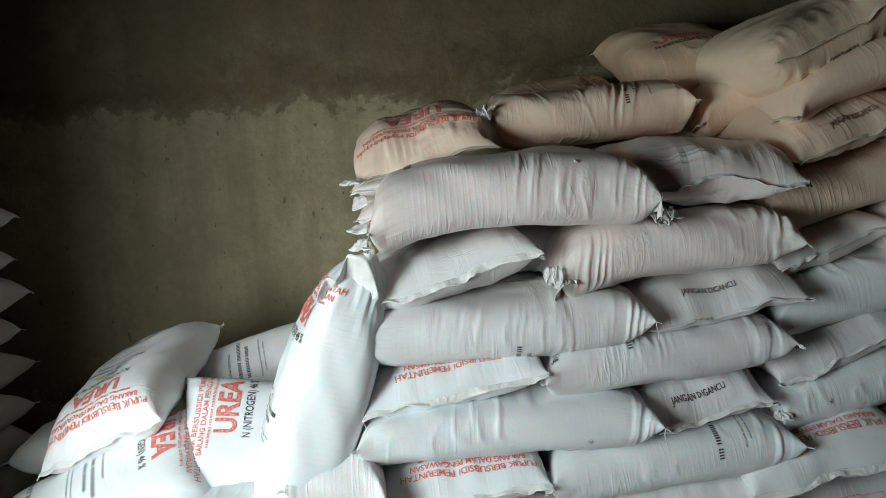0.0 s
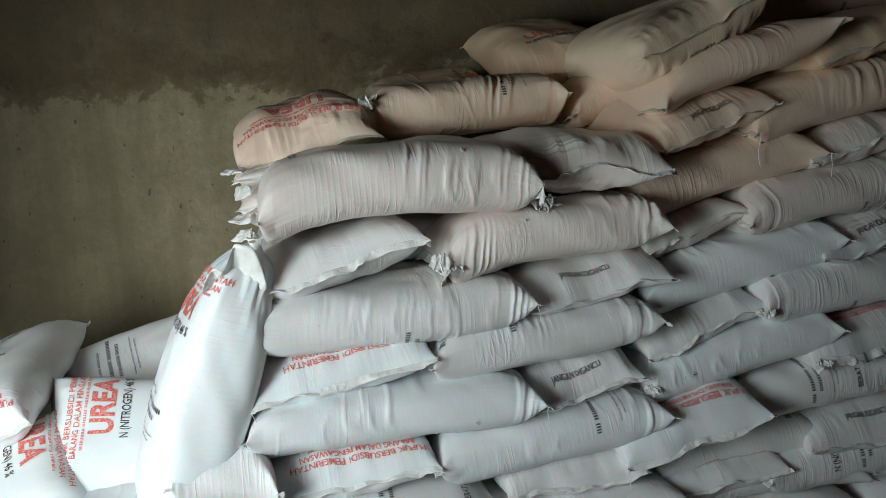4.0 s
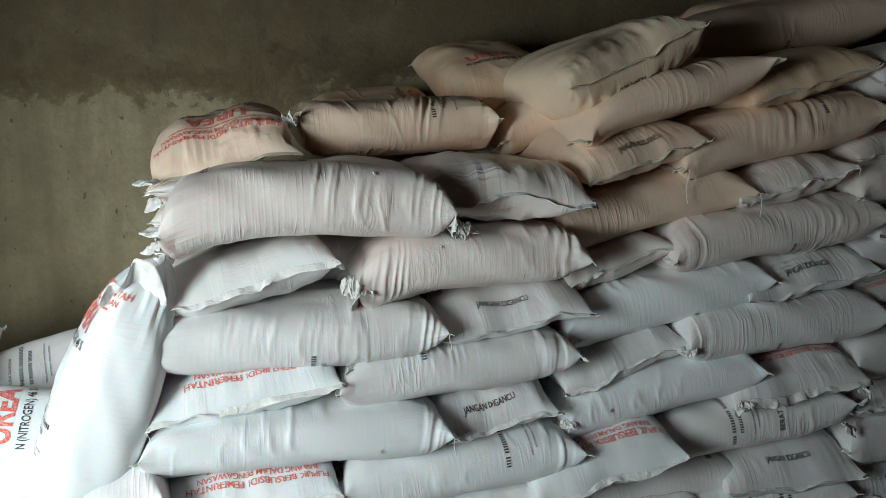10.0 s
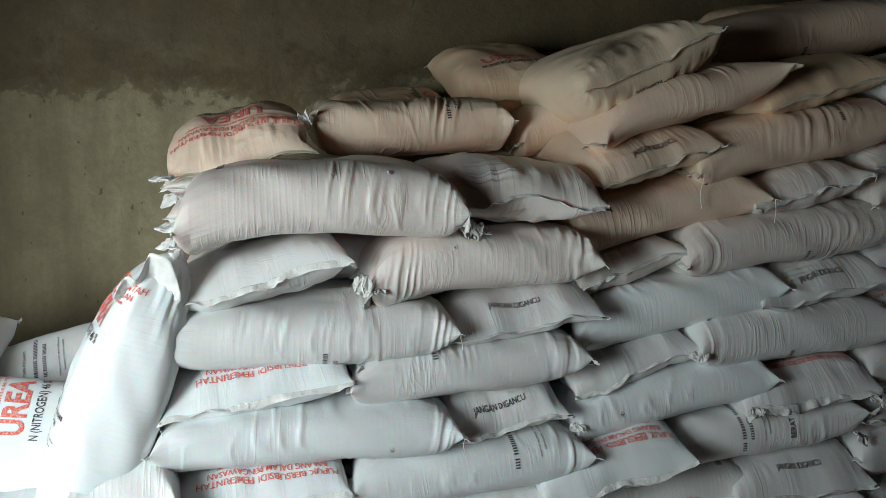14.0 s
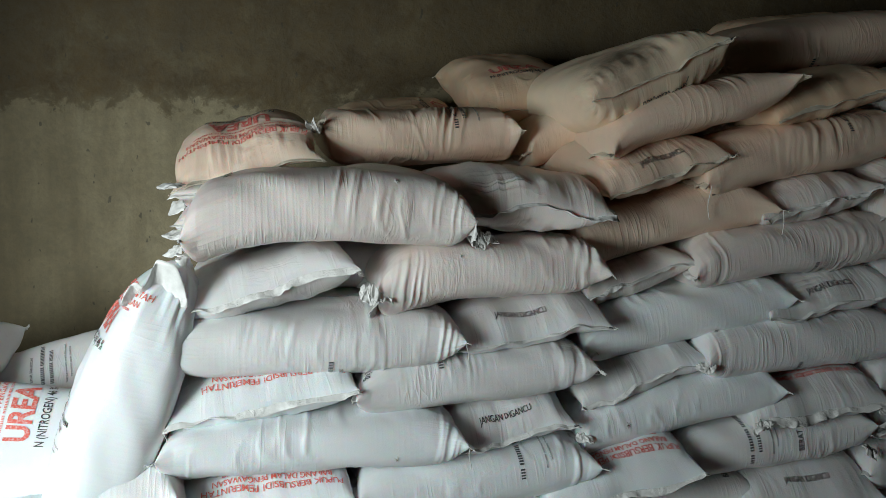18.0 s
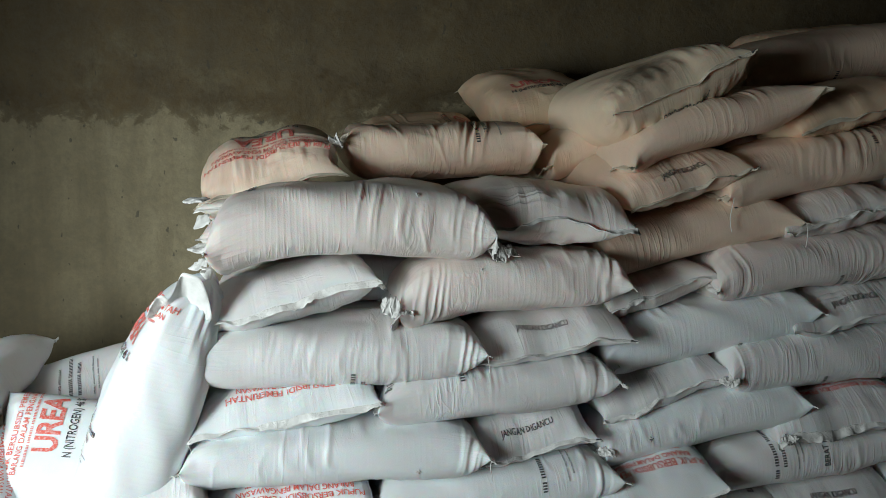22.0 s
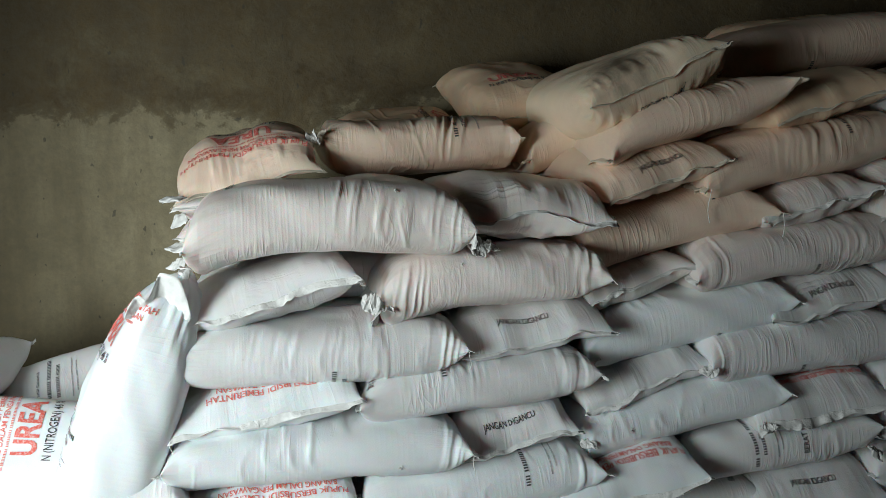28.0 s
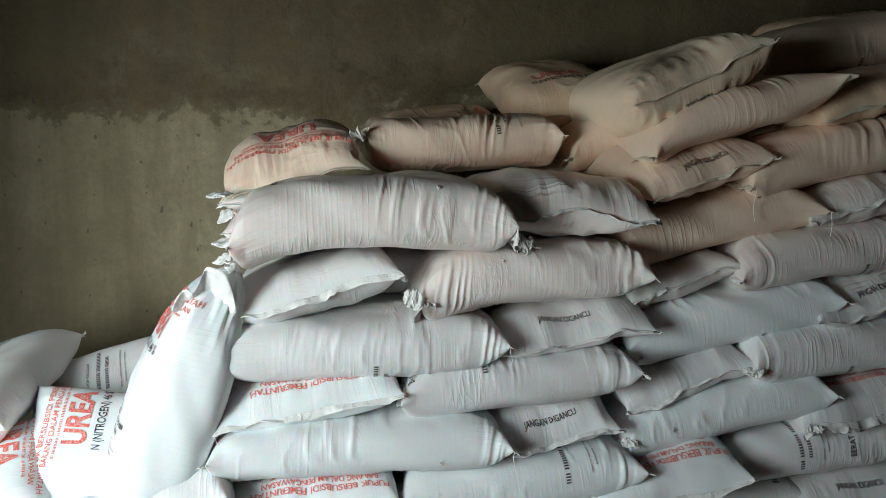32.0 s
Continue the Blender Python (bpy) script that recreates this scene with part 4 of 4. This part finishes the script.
header("white sack laid end-on with black lettering above its hem", 2.116, 2.47, 1.076, 0.484, 0.185, 11.0, seam=(-0.22, 0.0), flip=True, crumple=(0.4, 0.2), crimp=(0.8, 1.0), puckers=((-0.85, 1.05, 0.1, 0.14, 0.0055),))
stretcher("white woven fertilizer sack laid lengthwise in the stack", 2.734, 2.52, 1.141, 0.872, 0.209, 5.7, res=(64, 40), flip=True)
header("white woven fertilizer sack laid end-on, stitched hem showing", 1.435, 2.46, 0.829, 0.441, 0.178, 16.0, seam=(-0.2, 0.0), crumple=(0.5, 0.2), ink_faces=())
near = stretcher("white woven fertilizer sack laid lengthwise in the stack", 2.020, 2.46, 0.899, 0.770, 0.216, 4.0, seam=(-0.1, 0.0), crumple=(0.7, 0.3), hem=(0.035, 0.02), threads=((1, 1, 0.05),), shift=(-0.03, -0.14), ink_faces=("under",), lines=(6, 7), res=(220, 90), puckers=((-0.85, 0.28, 0.1, 0.12, 0.003),))
tuft(near, (1.642, 2.460, 0.855), (-0.5, -0.7, -0.3), 0.07, 0.035, 176, 0.01)
header("white sack with a loose pale hem end", 2.571, 2.5, 0.983, 0.519, 0.203, 7.0, res=(64, 40), crumple=(1.2, 0.2), hem=(0.05, 0.02))
near = stretcher("white woven fertilizer sack laid lengthwise in the stack", 1.572, 2.46, 0.702, 0.728, 0.205, 10.5, seam=(-0.1, 0.0), crumple=(0.7, 0.3), hem=(0.03, 0.02), ink_faces=(), cloth=CLOTH_SMOOTH, snags=((-0.55, 0.30),), threads=((-1, 1, 0.03),))
tuft(near, (1.233, 2.460, 0.638), (-0.5, -0.7, -0.3), 0.06, 0.035, 187, 0.01)
near = header("white sack laid end-on with red printed lines above its hem", 2.060, 2.44, 0.718, 0.488, 0.200, 8.2, seam=(-0.22, 0.0), crumple=(0.9, 0.2), hem=(0.05, 0.02), droop=(-0.6, -0.3), shift=(0.05, 0.0), puckers=((-0.85, 0.1, 0.12, 0.2, 0.0055),))
tuft(near, (2.287, 2.460, 0.692), (0.6, -0.6, -0.5), 0.06, 0.05, 198, 0.013)
tuft(near, (1.848, 2.440, 0.664), (-0.3, -0.6, -0.7), 0.05, 0.03, 209, 0.013)
stretcher("white woven fertilizer sack laid lengthwise in the stack", 2.738, 2.5, 0.774, 0.878, 0.209, 2.6, res=(64, 40))
header("white sack laid end-on with red printed lines above its hem", 1.335, 2.36, 0.520, 0.490, 0.224, 15.0, seam=(-0.22, 0.0), crumple=(0.6, 0.2), hem=(0.04, 0.02), droop=(-0.7, -0.3), cloth=CLOTH_SMOOTH, threads=((-1, -1, 0.07),), shift=(0.015, 0.02))
near = stretcher("white woven fertilizer sack laid lengthwise in the stack", 1.935, 2.48, 0.552, 0.720, 0.205, 5.7, seam=(0.0, 0.1), crumple=(0.3, 1.2), hem=(0.02, 0.05), shift=(-0.1, 0.22), lines=(6, 7, 8, 9, 10), flip=False)
tuft(near, (2.268, 2.500, 0.540), (0.6, -0.6, -0.5), 0.06, 0.05, 220, 0.014)
header("white woven fertilizer sack laid end-on, stitched hem showing", 2.563, 2.5, 0.621, 0.533, 0.209, 4.9, res=(64, 40), crumple=(0.9, 0.2))
stretcher("white woven fertilizer sack laid lengthwise in the stack", 1.591, 2.5, 0.355, 0.673, 0.200, 8.6, ink_faces=("top",))
header("white sack laid end-on with black lettering above its hem", 2.054, 2.44, 0.408, 0.503, 0.197, 5.1, seam=(-0.25, 0.0), flip=True, crumple=(0.4, 0.2))
stretcher("white woven fertilizer sack laid lengthwise in the stack", 2.732, 2.5, 0.465, 0.887, 0.219, 2.6, res=(64, 40))
header("white sack laid end-on with red printed lines above its hem", 1.462, 2.44, 0.280, 0.485, 0.200, 8.3, seam=(-0.1, 0.0), crumple=(0.4, 0.2))
stretcher("white sack with a wide printed panel on its side", 1.972, 2.46, 0.268, 0.655, 0.204, 4.6, seam=(0.0, 0.0), lines=(4, 6, 7), shift=(0.05, 0.20))
header("white sack laid end-on with black lettering above its hem", 2.545, 2.47, 0.300, 0.552, 0.212, 1.7, flip=True, seam=(-0.2, 0.0), res=(64, 40))
for z in (0.30, 0.16):
    stretcher("white sack laid lengthwise low in the stack", 1.62, 2.47, z - 0.05, 0.85, 0.155, 2.0, res=(64, 40), ink_faces=())
    header("white sack laid end-on low in the stack", 2.34, 2.47, z - 0.05, 0.52, 0.155, 2.0, res=(64, 40), ink_faces=())
    stretcher("white sack laid lengthwise low in the stack", 3.05, 2.5, z - 0.05, 0.85, 0.155, 2.0, res=(64, 40), ink_faces=())

# ---------------------------------------------------------------- sacks dropped beside the near stack
near = sack("white sack leaning upright against the stack, creased neck", axes_pose((-0.160, 2.470, 0.791), (-0.265, -0.010, -0.747), (-0.98, -0.14, 0.1)), 0.90, 0.32, 0.28, group="loose sacks", cloth=CLOTH_SMOOTH, neck=(0.5, 0.0), crumple=(0.6, 0.3), hem=(0.03, 0.02), droop=(0.5, 0.0), pleat=(0.03, 0.0), crimp=(3.0, 1.0), blunt=(2.2, 6.0), ears=0.0, shift=(0.06, 0.0))
tuft(near, (-0.060, 2.380, 1.040), (0.12, -0.10, 1.0), 0.17, 0.15, 231, 0.011)
tuft(near, (-0.050, 2.355, 1.070), (0.05, -0.15, -1.0), 0.12, 0.10, 253, 0.008)
sack("white sack with large red lettering slumped beside the stack", axes_pose((-0.317, 2.720, 0.522), (0.975, 0.05, -0.15), (0.0, -0.78, 0.62)), 0.74, 0.50, 0.24, group="loose sacks", cloth=CLOTH_SMOOTH, crumple=(0.8, 0.3), shift=(0.028, -0.13))
sack("white sack with black lettering lying behind the slumped one", axes_pose((-0.337, 3.150, 0.684), (1.0, 0.05, 0.28), (0.0, -0.62, 0.78)), 0.80, 0.46, 0.24, group="loose sacks", lines=(5, 6, 7, 8, 9), shift=(-0.16, -0.06))
sack("grey-white sack with a coloured mark lying across others", axes_pose((-0.872, 2.970, 0.730), (0.10, 0.95, 0.20), (-0.42, -0.24, 0.86)), 0.68, 0.42, 0.22, group="loose sacks", logo=True, crumple=(0.3, 0.2), blunt=(5.0, 7.0), shift=(-0.02, 0.0))
sack("white sack with red and black lettering under another", axes_pose((-0.880, 2.640, 0.400), (-0.90, 0.05, -0.42), (-0.20, -0.62, 0.76)), 0.76, 0.48, 0.24, group="loose sacks", cloth=CLOTH_SMOOTH, shift=(-0.02, 0.12))
stretcher("white sack with a crumpled end near the floor", -0.348, 2.38, 0.400, 0.547, 0.210, -5.0, group="loose sacks", crumple=(1.3, 0.3), hem=(0.05, 0.02), cloth=CLOTH_SMOOTH, ink_faces=())
stretcher("white sack with red print wedged beside the stack", -0.123, 2.3, 0.501, 0.284, 0.211, 0.0, group="loose sacks", roll=-20.0, crumple=(0.6, 0.3), shift=(0.05, -0.05))
for x, y, z, yaw in ((-1.05, 2.35, 0.10, 4.0), (-0.30, 2.30, 0.10, -3.0), (-0.95, 2.95, 0.11, 2.0), (-0.35, 3.05, 0.11, -5.0), (-0.98, 2.66, 0.20, -4.0), (-0.45, 2.62, 0.27, 3.0), (-0.80, 3.10, 0.30, 8.0), (-0.45, 3.20, 0.47, 3.0), (-0.95, 3.05, 0.47, -4.0)):
    stretcher("white sack lying low under the loose heap", x, y, z, 0.84, 0.20, 0.0, yaw=yaw, group="loose sacks", res=(48, 32), ink_faces=())

# ---------------------------------------------------------------- the stack by the doorway
for i in range(9):
    header("shaded white sack in the stack by the doorway", -1.76 + 0.02 * math.sin(i * 2.3), 2.76 + 0.03 * math.cos(i * 3.1), 0.085 + i * 0.158, 0.44, 0.185, 2.0 * math.sin(i * 1.7), group="sacks by the doorway", res=(64, 40), ink_faces=("top",) if i % 2 else (), hem=(0.045, 0.03), crumple=(1.0, 0.4), ears=1.6)

# ---------------------------------------------------------------- rear rows of both stacks, mostly hidden
rear = stretcher("white sack in the rear row of the stack", 0.42, 3.32, 0.09, 0.86, 0.18, 0.0, res=(48, 32), ink_faces=())
for i in range(11):
    for j in range(4):
        if (i, j) == (0, 0) or (j < 2 and i > 7):
            continue
        copy_thing(rear, pose(0.42 + j * 0.85 + 0.03 * math.sin(i * 2.1 + j), 3.57, 0.09 + i * 0.152, 0, -2.0 * math.sin(i + j), 180.0 * (i % 2)))
# low middle rows under the sacks that lie on top
for i in range(11):
    for j in range(4):
        if j < 2 and i > 7:
            continue
        copy_thing(rear, pose(0.45 + j * 0.86, 3.02, 0.09 + i * 0.150, 0, 0, 180.0 * ((i + j) % 2)))
